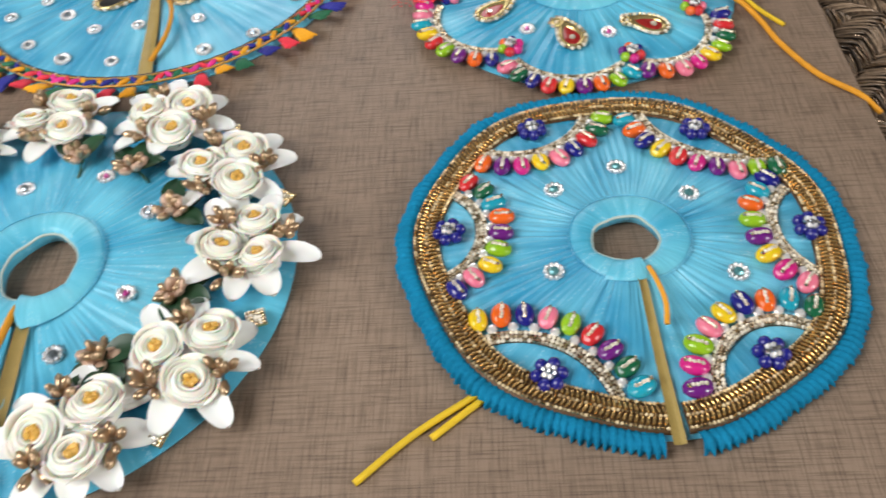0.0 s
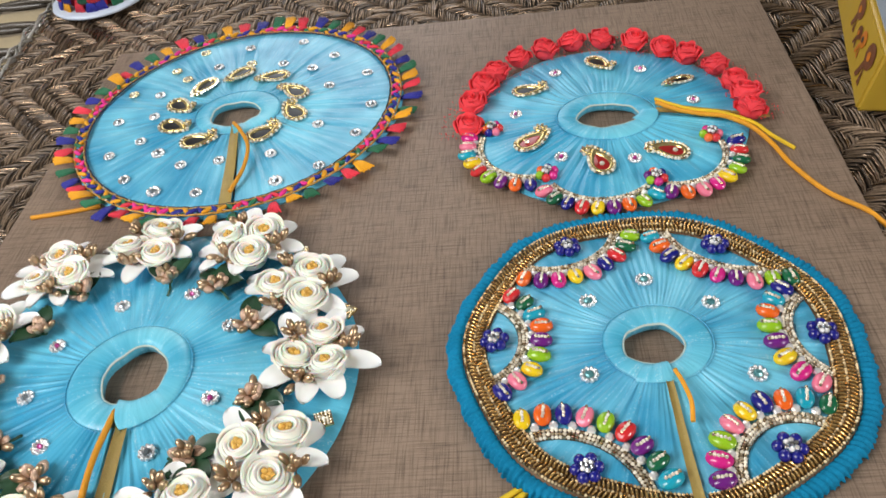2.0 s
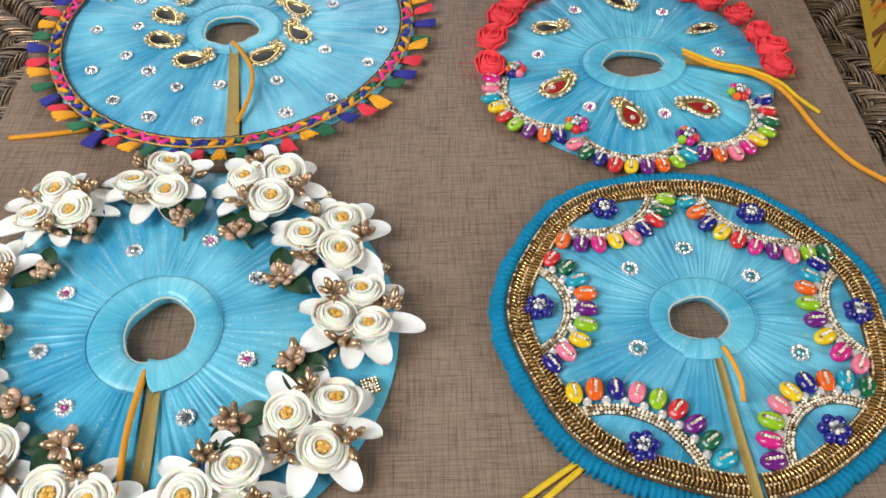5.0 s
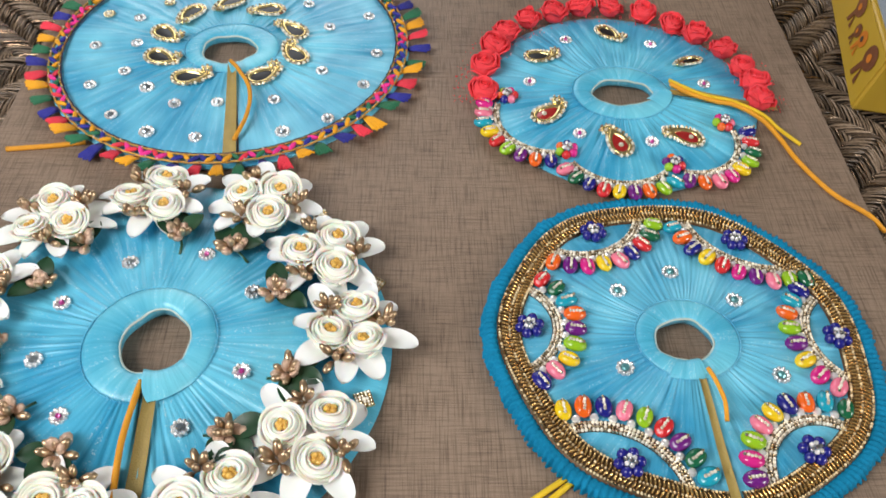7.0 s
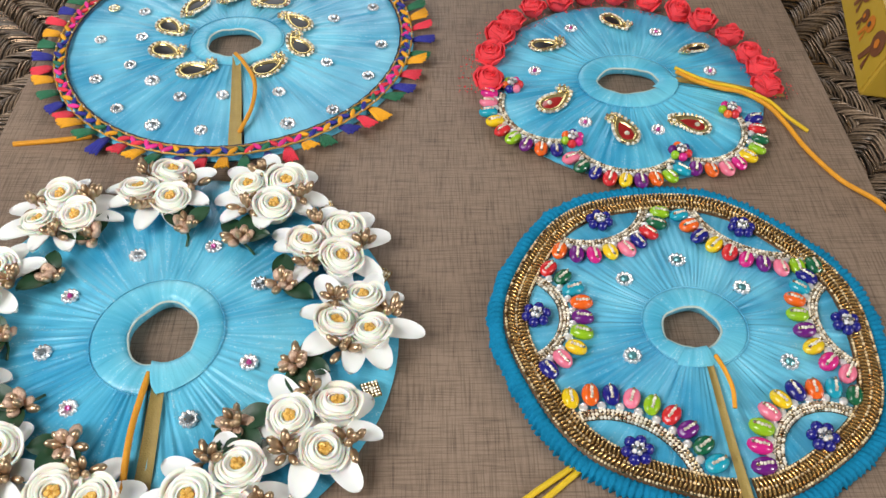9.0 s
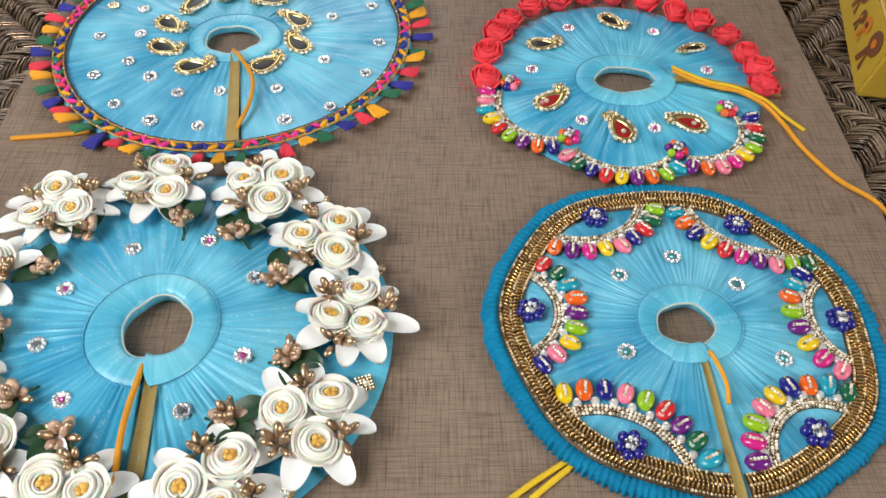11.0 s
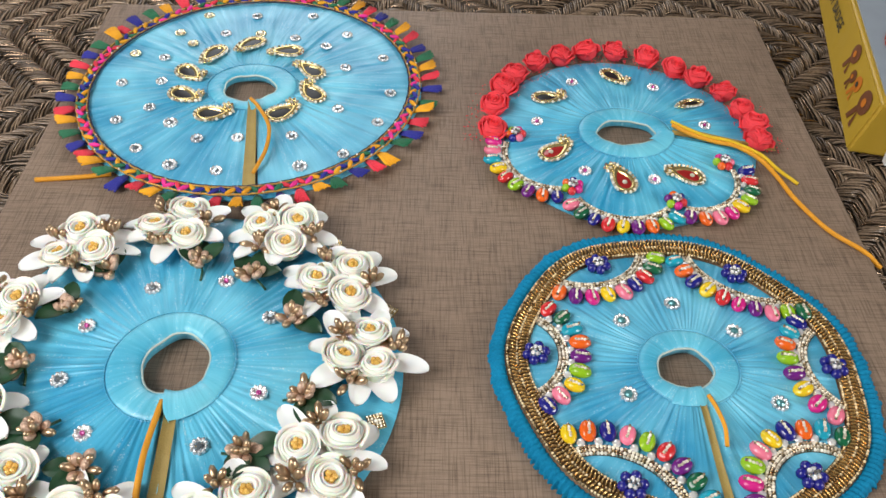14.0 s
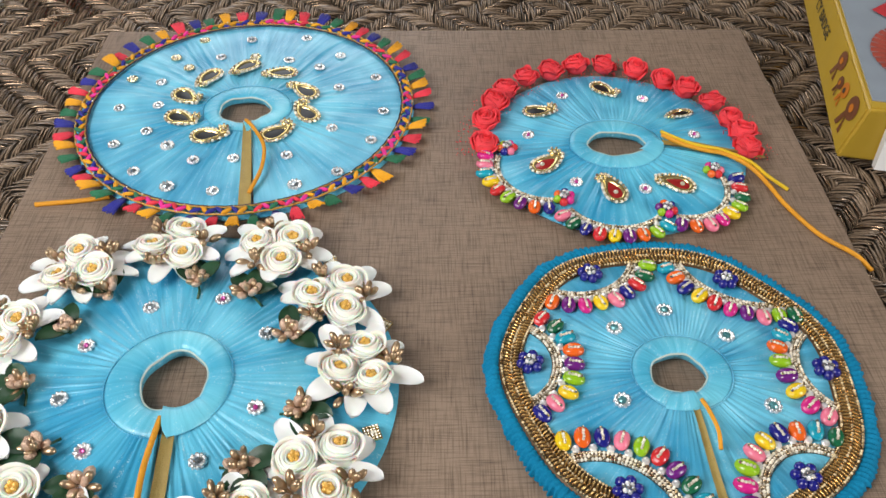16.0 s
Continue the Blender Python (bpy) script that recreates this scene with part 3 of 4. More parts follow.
def arc(A, B, sag, toward):
    """Points and outward normals along a circular arc from A to B that bulges by sag to the side of toward."""
    A, B, T = Vector((*A, 0)), Vector((*B, 0)), Vector((*toward, 0))
    mid, ch = (A + B) / 2, B - A
    n = Vector((-ch.y, ch.x, 0)).normalized()
    if n.dot(T - mid) < 0:
        n = -n
    c = ch.length / 2
    R = (c * c + sag * sag) / (2 * sag)
    O = mid + n * (sag - R)
    half = math.asin(min(1, c / R)) if sag <= R else math.pi - math.asin(min(1, c / R))
    a0 = math.atan2(n.y, n.x)
    side = 1 if (Vector((math.cos(a0 + 0.1), math.sin(a0 + 0.1), 0)) - Vector((math.cos(a0 - 0.1), math.sin(a0 - 0.1), 0))).dot(ch) > 0 else -1

    def f(t, off=0.0):
        a = a0 + side * half * (2 * t - 1)
        d = Vector((math.cos(a), math.sin(a), 0))
        p = O + d * (R + off)
        return p.x, p.y, math.degrees(a)

    return f, 2 * half * R


def bead_scallop(d, A, B, sag, toward, colours, rows, out, seed):
    """Cowrie beads along an arc, each with its crystal row, and a crystal chain on the inner side of the bend."""
    rng = random.Random(seed)
    f, length = arc(A, B, sag, toward)
    n = len(colours)
    for i, c in enumerate(colours):
        x, y, a = f(i / (n - 1), rng.uniform(-0.0006, 0.0006))
        m = Matrix.Translation((x - d.x, y - d.y, max(0.0024, d.height(math.hypot(x - d.x, y - d.y), math.degrees(math.atan2(y - d.y, x - d.x))) + 0.0020)))
        m = m @ Matrix.Rotation(radians(a + rng.uniform(-9, 9)), 4, "Z") @ Matrix.Rotation(radians(rng.uniform(-8, 8)), 4, "X") @ Matrix.Diagonal((rng.uniform(0.95, 1.06),) * 3 + (1,))
        ob = part("bead", BEADS[c], d.ob, m, "%s cowrie-shaped bead" % c)
        tagged(part("crystal_strip", CRYSTAL_ROW, ob), kind="stuff")
    for i in range(n - 1):
        x, y, a = f((i + 0.5) / (n - 1), -0.0040)
        part("crystal", CRYSTAL_ONE, d.ob, d.at(x, y, 0.0008, 40 * i) @ Matrix.Scale(1.12, 4))
    b = Build()
    for k, off in enumerate(rows):
        m = int((length - 0.2 * abs(off)) / (0.00165 if len(rows) > 2 else 0.00185))
        for i in range(m + 1):
            x, y, a = f(-0.03 + 1.06 * i / m, off)
            r = math.hypot(x - d.x, y - d.y)
            b.ball((x - d.x, y - d.y, d.height(r, 0 if d is not br else math.degrees(math.atan2(y - d.y, x - d.x))) + 0.0009), 0.00080 if len(rows) > 2 else 0.00088, nu=6, nv=4)
    lo, hi = min(rows) - 0.0009, max(rows) + 0.0009
    back = []
    for i in range(41):
        line = []
        for off in (lo, hi):
            x, y, a = f(-0.035 + 1.07 * i / 40, off)
            line.append((x - d.x, y - d.y, d.height(math.hypot(x - d.x, y - d.y), math.degrees(math.atan2(y - d.y, x - d.x))) + 0.0006))
        back.append(line)
    part("chain_backing", Build().grid(back).mesh("chain_backing", DULL_GOLD), d.ob, label="dull gold backing ribbon")
    ch = part("crystal_chain", b.mesh("crystal_chain", CHAMPAGNE, False), d.ob, label="champagne crystal chain")
    tagged(ch, kind="stuff")


def ribbon_strip(d, ang, w, r0, r1, side, mat, label, up=0.0007):
    rows = []
    for i in range(13):
        u = i / 12
        r = r0 + (r1 - r0) * u
        row_ = []
        for j in range(5):
            v = (j / 4 - 0.5) * w * (0.8 + 0.4 * u) + side
            c, s = math.cos(radians(ang)), math.sin(radians(ang))
            x, y = r * c - v * s, r * s + v * c
            row_.append((x, y, d.height(r, ang) + up + 0.0004 * math.cos(2 * math.pi * (j / 4)) + 0.0003 * math.sin(9 * u)))
        rows.append(row_)
    me = Build().grid(rows).mesh("slit_ribbon", mat)
    part("slit_ribbon", me, d.ob, label=label)


def cord(d, pts, mat, label, r=0.0011):
    """A cord tied to a dress; pts in world x, y, z."""
    line = smooth_line(pts, 8)
    b = Build().tube([(p.x - d.x, p.y - d.y, p.z) for p in line], r, 8)
    part("cord", b.mesh("cord", mat), d.ob, label=label)


# ---- dress with gold braid and blue fringe ----
C = (br.x, br.y)
SCALLOPS = (
    ((0.0160, 0.2565), (0.0115, 0.2055), 0.0140, "red green teal orange purple lime yellow pink blue"),
    ((0.0220, 0.2665), (0.0705, 0.2895), 0.0120, "orange purple magenta yellow pink blue red green lime"),
    ((0.0790, 0.2875), (0.1320, 0.2580), 0.0125, "teal orange blue yellow red magenta purple pink lime green"),
    ((0.1265, 0.2515), (0.1285, 0.2025), 0.0112, "blue teal orange lime purple yellow magenta pink"),
    ((0.0850, 0.164), (0.1280, 0.1930), 0.0150, "purple magenta lime pink yellow blue orange teal green"),
    ((0.0185, 0.192), (0.0680, 0.1650), 0.0112, "yellow orange blue pink lime red purple green teal"),
)
for i, (A, B, s, cols) in enumerate(SCALLOPS):
    bead_scallop(br, A, B, s, C, cols.split(), (-0.0058, -0.0073, -0.0088), 1, 10 + i)

fl = Build()
for i in range(6):
    x, y = polar(0.0040, 60 * i)
    fl.ball((x, y, 0.0022), 0.0023, nu=10, nv=7)
BLUE_FLOWER = fl.mesh("bead_flower", GLOSSY["blue"])
fc = Build()
for i in range(6):
    x, y = polar(0.0019, 60 * i + 30)
    fc.ball((x, y, 0.0042), 0.0010, nu=7, nv=4)
fc.ball((0, 0, 0.0046), 0.0010, nu=7, nv=4)
FLOWER_CRYSTALS = fc.mesh("crystal_centre", CRYSTAL, False)
for x, y, a in ((0.0088, 0.2315, 10), (0.042, 0.2840, 40), (0.1055, 0.2795, 0), (0.1355, 0.2270, 25), (0.110, 0.1755, 50), (0.0405, 0.1705, 5)):
    ob = part("bead_flower", BLUE_FLOWER, br.ob, br.at(x, y, 0.0003, a), "dark blue bead flower with crystal centre")
    part("crystal_centre", FLOWER_CRYSTALS, ob)
for x, y in ((0.048, 0.250), (0.0725, 0.2605), (0.097, 0.245), (0.045, 0.211), (0.107, 0.208)):
    stone(br, x, y, "teal")


def ring_grid(d, prof, n, gap=2.0, jag=None):
    rows = []
    for i in range(n + 1):
        a = d.slit + gap + (360 - 2 * gap) * i / n
        rows.append([(*polar(d.edge(a) + off + (jag(i, k) if jag else 0), a), z + (0 if not jag else 1.1 * jag(i + 1, k))) for k, (off, z) in enumerate(prof)])
    return Build().grid(rows)


rngf = random.Random(8)
JAG = [rngf.uniform(0.5, 1.5) for _ in range(700)]
fringe = ring_grid(br, ((-0.0018, 0.0034), (0.0002, 0.0050), (0.0026, 0.0052), (0.0042, 0.0040), (0.0049, 0.0022), (0.0049, 0.0005)), 760, 4.0, lambda i, k: (0.00016 + 0.00013 * k) * (JAG[(i // 4) % 700] * (1, 0.7, -0.2, -0.9)[i % 4] + 1.3 * (JAG[(i * 7 + 31 * k) % 700] - 1)) + 0.00007 * k * math.sin(0.21 * i) * JAG[(i // 30) % 700])
part("fringe", fringe.mesh("fringe", FRINGE), br.ob, label="pleated turquoise velvet fringe")
part("braid_ribbon", ring_grid(br, ((-0.0112, 0.0042), (-0.0106, 0.0049), (-0.0015, 0.0047), (-0.0008, 0.0036)), 260, 2.0).mesh("braid_ribbon", DULL_GOLD), br.ob, label="dull gold braid ribbon")
bars = Build()
for i in range(250):
    a = br.slit + 2.2 + 355.6 * (i + 0.5) / 250
    e = br.edge(a)
    for off, ln, lean in ((-0.0081, 0.0018, 16), (-0.0043, 0.0018, -16)):
        x, y = polar(e + off, a)
        bars.ball((0, 0, 0), (ln, 0.00058, 0.0008), nu=6, nv=4, m=Matrix.Translation((x, y, 0.0055)) @ Matrix.Rotation(radians(a + lean + rngf.uniform(-8, 8)), 4, "Z"))
tagged(part("bugle_braid", bars.mesh("bugle_braid", GILT, False), br.ob, label="rows of gold bugle beads"), kind="stuff")
chain = Build()
for off, n in ((-0.0103, 300), (-0.0020, 330), (-0.0062, 300)):
    for i in range(n):
        a = br.slit + 2.2 + 355.6 * (i + 0.5) / n
        x, y = polar(br.edge(a) + off, a)
        chain.ball((x, y, 0.0055), (0.00062, 0.00062, 0.0006), nu=6, nv=4)
tagged(part("bead_edging", chain.mesh("bead_edging", BRIGHT_GILT, False), br.ob, label="tiny gold beads edging the braid"), kind="stuff")
ribbon_strip(br, 273, 0.0034, 0.017, 0.078, 0.0004, ORGANZA, "olive-gold organza binding of the slit", 0.0012)
cord(br, ((0.0765, 0.2085, 0.0105), (0.0785, 0.202, 0.0105), (0.0800, 0.194, 0.0098), (0.0792, 0.186, 0.0090)), CORD, "orange neck cord", 0.0009)
cord(br, ((0.026, 0.172, 0.0014), (0.017, 0.1665, 0.0014), (-0.003, 0.153, 0.0014), (-0.0200, 0.138, 0.0013)), CORD_Y, "bright yellow tie cord", 0.0012)
cord(br, ((0.028, 0.171, 0.0014), (0.018, 0.164, 0.0014), (0.003, 0.1520, 0.0014)), CORD_Y, "bright yellow tie cord", 0.0012)

# ---- dress with roses ----
T = (tr.x, tr.y)


def out_of(A, B, c):
    mx, my = (A[0] + B[0]) / 2, (A[1] + B[1]) / 2
    return 2 * mx - c[0], 2 * my - c[1]


for i, (A, B, s, cols) in enumerate((
    ((-0.0035, 0.3765), (0.0275, 0.332), 0.0125, "magenta pink teal yellow red lime purple orange blue"),
    ((0.0335, 0.326), (0.0865, 0.3185), 0.0115, "pink green blue red yellow purple orange lime teal"),
    ((0.0935, 0.3185), (0.1315, 0.3555), 0.0135, "purple orange pink magenta yellow lime green red blue"),
)):
    bead_scallop(tr, A, B, s, out_of(A, B, T), cols.split(), (-0.0062, -0.0079), 1, 30 + i)


def foam_rose(seed):
    """Foam rose: rolled heart and three rounds of curling petals."""
    rng = random.Random(seed)
    b = Build()
    spiral = []
    for i in range(34):
        t = i / 33
        a, r = 2.3 * 2 * math.pi * t, 0.0007 + 0.0026 * t
        spiral.append([(r * 0.75 * math.cos(a), r * 0.75 * math.sin(a), 0.002), (r * math.cos(a), r * math.sin(a), 0.0085), (r * 1.25 * math.cos(a), r * 1.25 * math.sin(a), 0.0098 - 0.0010 * t)])
    b.grid(spiral)
    for rad, n, h, lean, wide in ((0.0040, 3, 0.0095, 0.0014, 1.35), (0.0060, 4, 0.0080, 0.0024, 1.2), (0.0078, 5, 0.0058, 0.0034, 1.05)):
        for p in range(n):
            a0 = 2 * math.pi * (p + rng.uniform(-0.15, 0.15)) / n + rad * 300
            span = 2 * math.pi / n * wide
            hh = h * rng.uniform(0.9, 1.08)
            rows = []
            for i in range(9):
                u = i / 8 - 0.5
                a = a0 + u * span
                cap = 1 - (2 * abs(u)) ** 3 * 0.55
                col = []
                for j, (q, z) in enumerate(((0.55, 0.0), (0.85, 0.45), (1.0, 0.85), (1.12, 1.0), (1.30, 0.93))):
                    r = rad * min(q, 1.0) + lean * max(0, q - 0.9) * 1.6 + 0.0006 * math.sin(5 * u + p)
                    col.append((r * math.cos(a), r * math.sin(a), hh * z * cap))
                rows.append(col)
            b.grid(rows)
    b.ball((0, 0, 0.0030), (0.0080, 0.0080, 0.0056), nu=14, nv=7)
    return b.mesh("foam_rose", FOAM)


ROSES = [foam_rose(s) for s in (1, 2, 3)]
rng = random.Random(5)
for i, (x, y) in enumerate(((-4, 385), (-1, 408), (4, 426), (12, 438), (26, 452), (41, 458), (59, 465), (75, 465), (95, 461), (110, 449), (122, 438), (135, 424), (141, 408), (145, 394), (143, 379))):
    q = rng.uniform(0.80, 0.90)
    part("foam_rose", ROSES[i % 3], tr.ob, Matrix.Translation((x / 1000 - tr.x, y / 1000 - tr.y, 0.0036)) @ Matrix.Rotation(radians(rng.uniform(-16, 16)), 4, "X") @ Matrix.Rotation(radians(rng.uniform(-12, 12)), 4, "Y") @ Matrix.Rotation(rng.uniform(0, 6.28), 4, "Z") @ Matrix.Diagonal((q, q, q * 1.2, 1)), "coral-red foam rose")
net = Build()
for i in range(900):
    a = rng.uniform(-10, 186)
    x, y = polar(rng.uniform(0.066, 0.090), a)
    net.ball((x, y, rng.uniform(0.002, 0.007)), rng.uniform(0.0002, 0.00045), nu=5, nv=3)
tagged(part("red_netting", net.mesh("red_netting", FOAM), tr.ob, label="specks of red netting under the roses"), kind="stuff")
for x, y, kind in ((0.046, 0.434, "pink"), (0.094, 0.430, "pink"), (0.117, 0.394, "pink"), (0.022, 0.3945, "pink"), (0.044, 0.352, "pink"), (0.080, 0.346, "pink")):
    stone(tr, x, y, kind, 0.95)
for x, y, a, kit in ((0.0705, 0.4395, 285, PAISLEY_BLACK), (0.030, 0.416, -20, PAISLEY_BLACK), (0.112, 0.4145, 194, PAISLEY_BLACK), (0.0305, 0.3665, 16, PAISLEY_RED), (0.0640, 0.3455, 88, PAISLEY_RED), (0.0980, 0.3515, 138, PAISLEY_RED)):
    paisley(tr, x, y, a, kit, 0.98 if kit is PAISLEY_RED else 0.90, 0.62 if a == 194 else 1)
BALLS = {k: Build().ball((0, 0, 0), 0.0023, nu=10, nv=7).mesh("round_bead", m) for k, m in GLOSSY.items()}
for k, (x, y) in enumerate(((0.009, 0.382), (0.036, 0.3395), (0.088, 0.330), (0.120, 0.361))):
    for i, c in enumerate(("red magenta lime orange blue pink", "magenta blue orange lime red magenta", "blue orange purple lime magenta red", "purple magenta lime orange red pink")[k].split()):
        dx, dy = polar(0.0038, 60 * i + 20 * k)
        part("round_bead", BALLS[c], tr.ob, tr.at(x + dx, y + dy, 0.0020), "%s round bead" % c)
    part("crystal_centre", FLOWER_CRYSTALS, tr.ob, tr.at(x, y, 0.0006), "crystal cluster")
ribbon_strip(tr, 353, 0.0052, 0.026, 0.083, 0.0008, ORGANZA, "gold organza binding of the slit", 0.0016)
cord(tr, ((0.0965, 0.391, 0.0100), (0.104, 0.3840, 0.0105), (0.114, 0.3785, 0.0098), (0.127, 0.3760, 0.0085), (0.142, 0.3685, 0.0060), (0.150, 0.360, 0.0030), (0.1588, 0.350, 0.0013)), CORD_Y, "orange-yellow tie cord", 0.0010)
cord(tr, ((0.0965, 0.388, 0.0100), (0.106, 0.3795, 0.0100), (0.118, 0.3750, 0.0090), (0.129, 0.3735, 0.0075), (0.141, 0.3660, 0.0050), (0.149, 0.3550, 0.0016), (0.1540, 0.3370, 0.0013), (0.1640, 0.3150, 0.0013), (0.1770, 0.3005, 0.0012), (0.1850, 0.2945, -0.0040)), CORD, "orange tie cord trailing over the board's edge", 0.0012)
cord(tr, ((0.0965, 0.386, 0.0095), (0.108, 0.3830, 0.0095), (0.122, 0.3795, 0.0085), (0.138, 0.3775, 0.0060), (0.147, 0.3760, 0.0035)), ORGANZA, "thin olive-gold thread", 0.0006)

# ---- dress with tassels ----
TASSEL = {}
for k in ("red", "yellow", "green", "blue"):
    b = Build()
    for j in range(15):
        v = (j - 7) / 7
        b.tube([(0, 0.0007 * v, 0.0010), (0.0040, 0.0017 * v, 0.0016 + 0.0003 * (j % 2)), (0.0108 - 0.0006 * abs(v) + 0.0007 * (j % 3), 0.0030 * v, 0.0010 + 0.0004 * (j % 2))], [0.0006, 0.0006, 0.00045], 5)
    b.ball((0.0004, 0, 0.0009), (0.0012, 0.0011, 0.0008), nu=7, nv=4)
    TASSEL[k] = b.mesh("tassel", THREAD[k])
THREAD_GOLD = simple("marigold_thread", (0.84, 0.36, 0.006), 0.75, vary=0.3, scale=1200, bumps=0.6, sheen=0.04)
TASSEL["yellow"].materials[0] = THREAD_GOLD
THREAD_RED = simple("coral_thread", (0.72, 0.03, 0.06), 0.75, vary=0.3, scale=1200, bumps=0.6, sheen=0.04)
TASSEL["red"].materials[0] = THREAD_RED
rng = random.Random(6)
for i in range(60):
    a = 4.5 + 6 * i + rng.uniform(-0.7, 0.7)
    x, y = polar(0.0985, a)
    s = rng.uniform(0.88, 1.12)
    part("tassel", TASSEL[("red", "yellow", "green", "blue")[i % 4]], tl.ob, Matrix.Translation((x, y, 0.0016)) @ Matrix.Rotation(radians(a + rng.uniform(-11, 11)), 4, "Z") @ Matrix.Rotation(radians(rng.uniform(-26, -4)), 4, "Y") @ Matrix.Diagonal((1.02 * s, rng.uniform(1.05, 1.35), 1.1, 1)), "%s thread tassel" % ("coral-red", "marigold", "green", "royal-blue")[i % 4])
DULL_CORD = simple("dull_gold_cord", (0.46, 0.26, 0.05), 0.5, 0.4, vary=0.4, scale=1500, bumps=0.5)
STRAND = {}
for k, m in (("magenta", THREAD["magenta"]), ("orange", THREAD_GOLD), ("blue", THREAD["blue"]), ("red", THREAD_RED), ("green", THREAD["green"])):
    STRAND[k] = Build().ball((0, 0, 0), (0.0034, 0.00130, 0.0012), nu=10, nv=6).mesh("plait_strand", m)
for i in range(150):
    a = 360 * (i + 0.5) / 150
    side = 1 if i % 2 else -1
    x, y = polar(0.0957 + 0.0009 * side, a)
    k = ("magenta", "orange", "blue", "red", "green", "orange", "magenta", "red", "blue", "orange")[(i * 3 + i // 7) % 10]
    part("plait_strand", STRAND[k], tl.ob, Matrix.Translation((x, y, 0.0050 + 0.0004 * side)) @ Matrix.Rotation(radians(a + 90 + 38 * side + rng.uniform(-8, 8)), 4, "Z"))
for r, m, w, lab in ((0.0985, DULL_CORD, 0.0006, "dull gold edge cord"), (0.0930, DULL_CORD, 0.0005, "dull gold edge cord"), (0.0921, NAVY_CORD, 0.0004, "navy edge cord")):
    b = Build()
    b.grid([[(*polar(r + w * math.cos(2 * math.pi * j / 6) + 0.0002 * math.sin(40 * i), 360 * i / 200), 0.0048 + w * math.sin(2 * math.pi * j / 6)) for j in range(6)] for i in range(200)], close_u=True, close_v=True)
    part("edge_cord", b.mesh("edge_cord", m), tl.ob, label=lab)
for x, y, turn, way in ((-172, 453, 222, 1), (-151, 465, 205, 1), (-127, 458, 166, 1), (-109, 438, 116, 1), (-108, 414, 145, -1), (-121, 394.5, 18, 1), (-160, 392, -12, 1), (-180, 409, -46, 1), (-182, 431, -62, 1)):
    paisley(tl, x / 1000, y / 1000, turn, PAISLEY_BLACK, 0.98, way)
seq = Build()
for r, n in ((0.0985, 60), (0.0930, 50)):
    for i in range(n):
        x, y = polar(r, 360 * (i + rng.uniform(-0.3, 0.3)) / n)
        seq.ball((x, y, 0.0055), 0.0006, nu=6, nv=4)
tagged(part("sequin_dots", seq.mesh("sequin_dots", CHAMPAGNE, False), tl.ob, label="tiny bright sequins on the edge cords"), kind="stuff")
TL_STONES = (
    (-213, 389), (-196, 365), (-175, 352), (-150, 348), (-107, 353), (-85, 364), (-68, 392), (-62, 420), (-68, 456), (-92, 481),
    (-90, 443), (-91, 402), (-114, 377), (-143, 374), (-165, 373), (-182, 386), (-197, 400), (-196, 425), (-219, 424), (-200, 450),
    (-124, 474), (-104, 466), (-168, 478), (-116, 503), (-219, 455), (-186, 466), (-197, 479), (-146, 478), (-183, 501), (-152, 501),
)
for i, (x, y) in enumerate(TL_STONES):
    stone(tl, x / 1000, y / 1000, "gold" if 24 <= i <= 28 else "clear", 1.08 if i in (2, 4, 15) else 0.92)
ribbon_strip(tl, 277, 0.0056, 0.022, 0.0945, 0.0012, ORGANZA, "olive-gold organza binding of the slit", 0.0012)
cord(tl, ((-0.1400, 0.4040, 0.0100), (-0.1345, 0.396, 0.0105), (-0.1265, 0.380, 0.0100), (-0.1255, 0.362, 0.0085), (-0.1300, 0.345, 0.0058)), CORD, "orange neck cord")
cord(tl, ((-0.205, 0.3470, 0.0016), (-0.220, 0.3440, 0.0016), (-0.2425, 0.3415, 0.0013)), CORD, "orange tie cord", 0.0013)

# ---- dress with white flowers ----


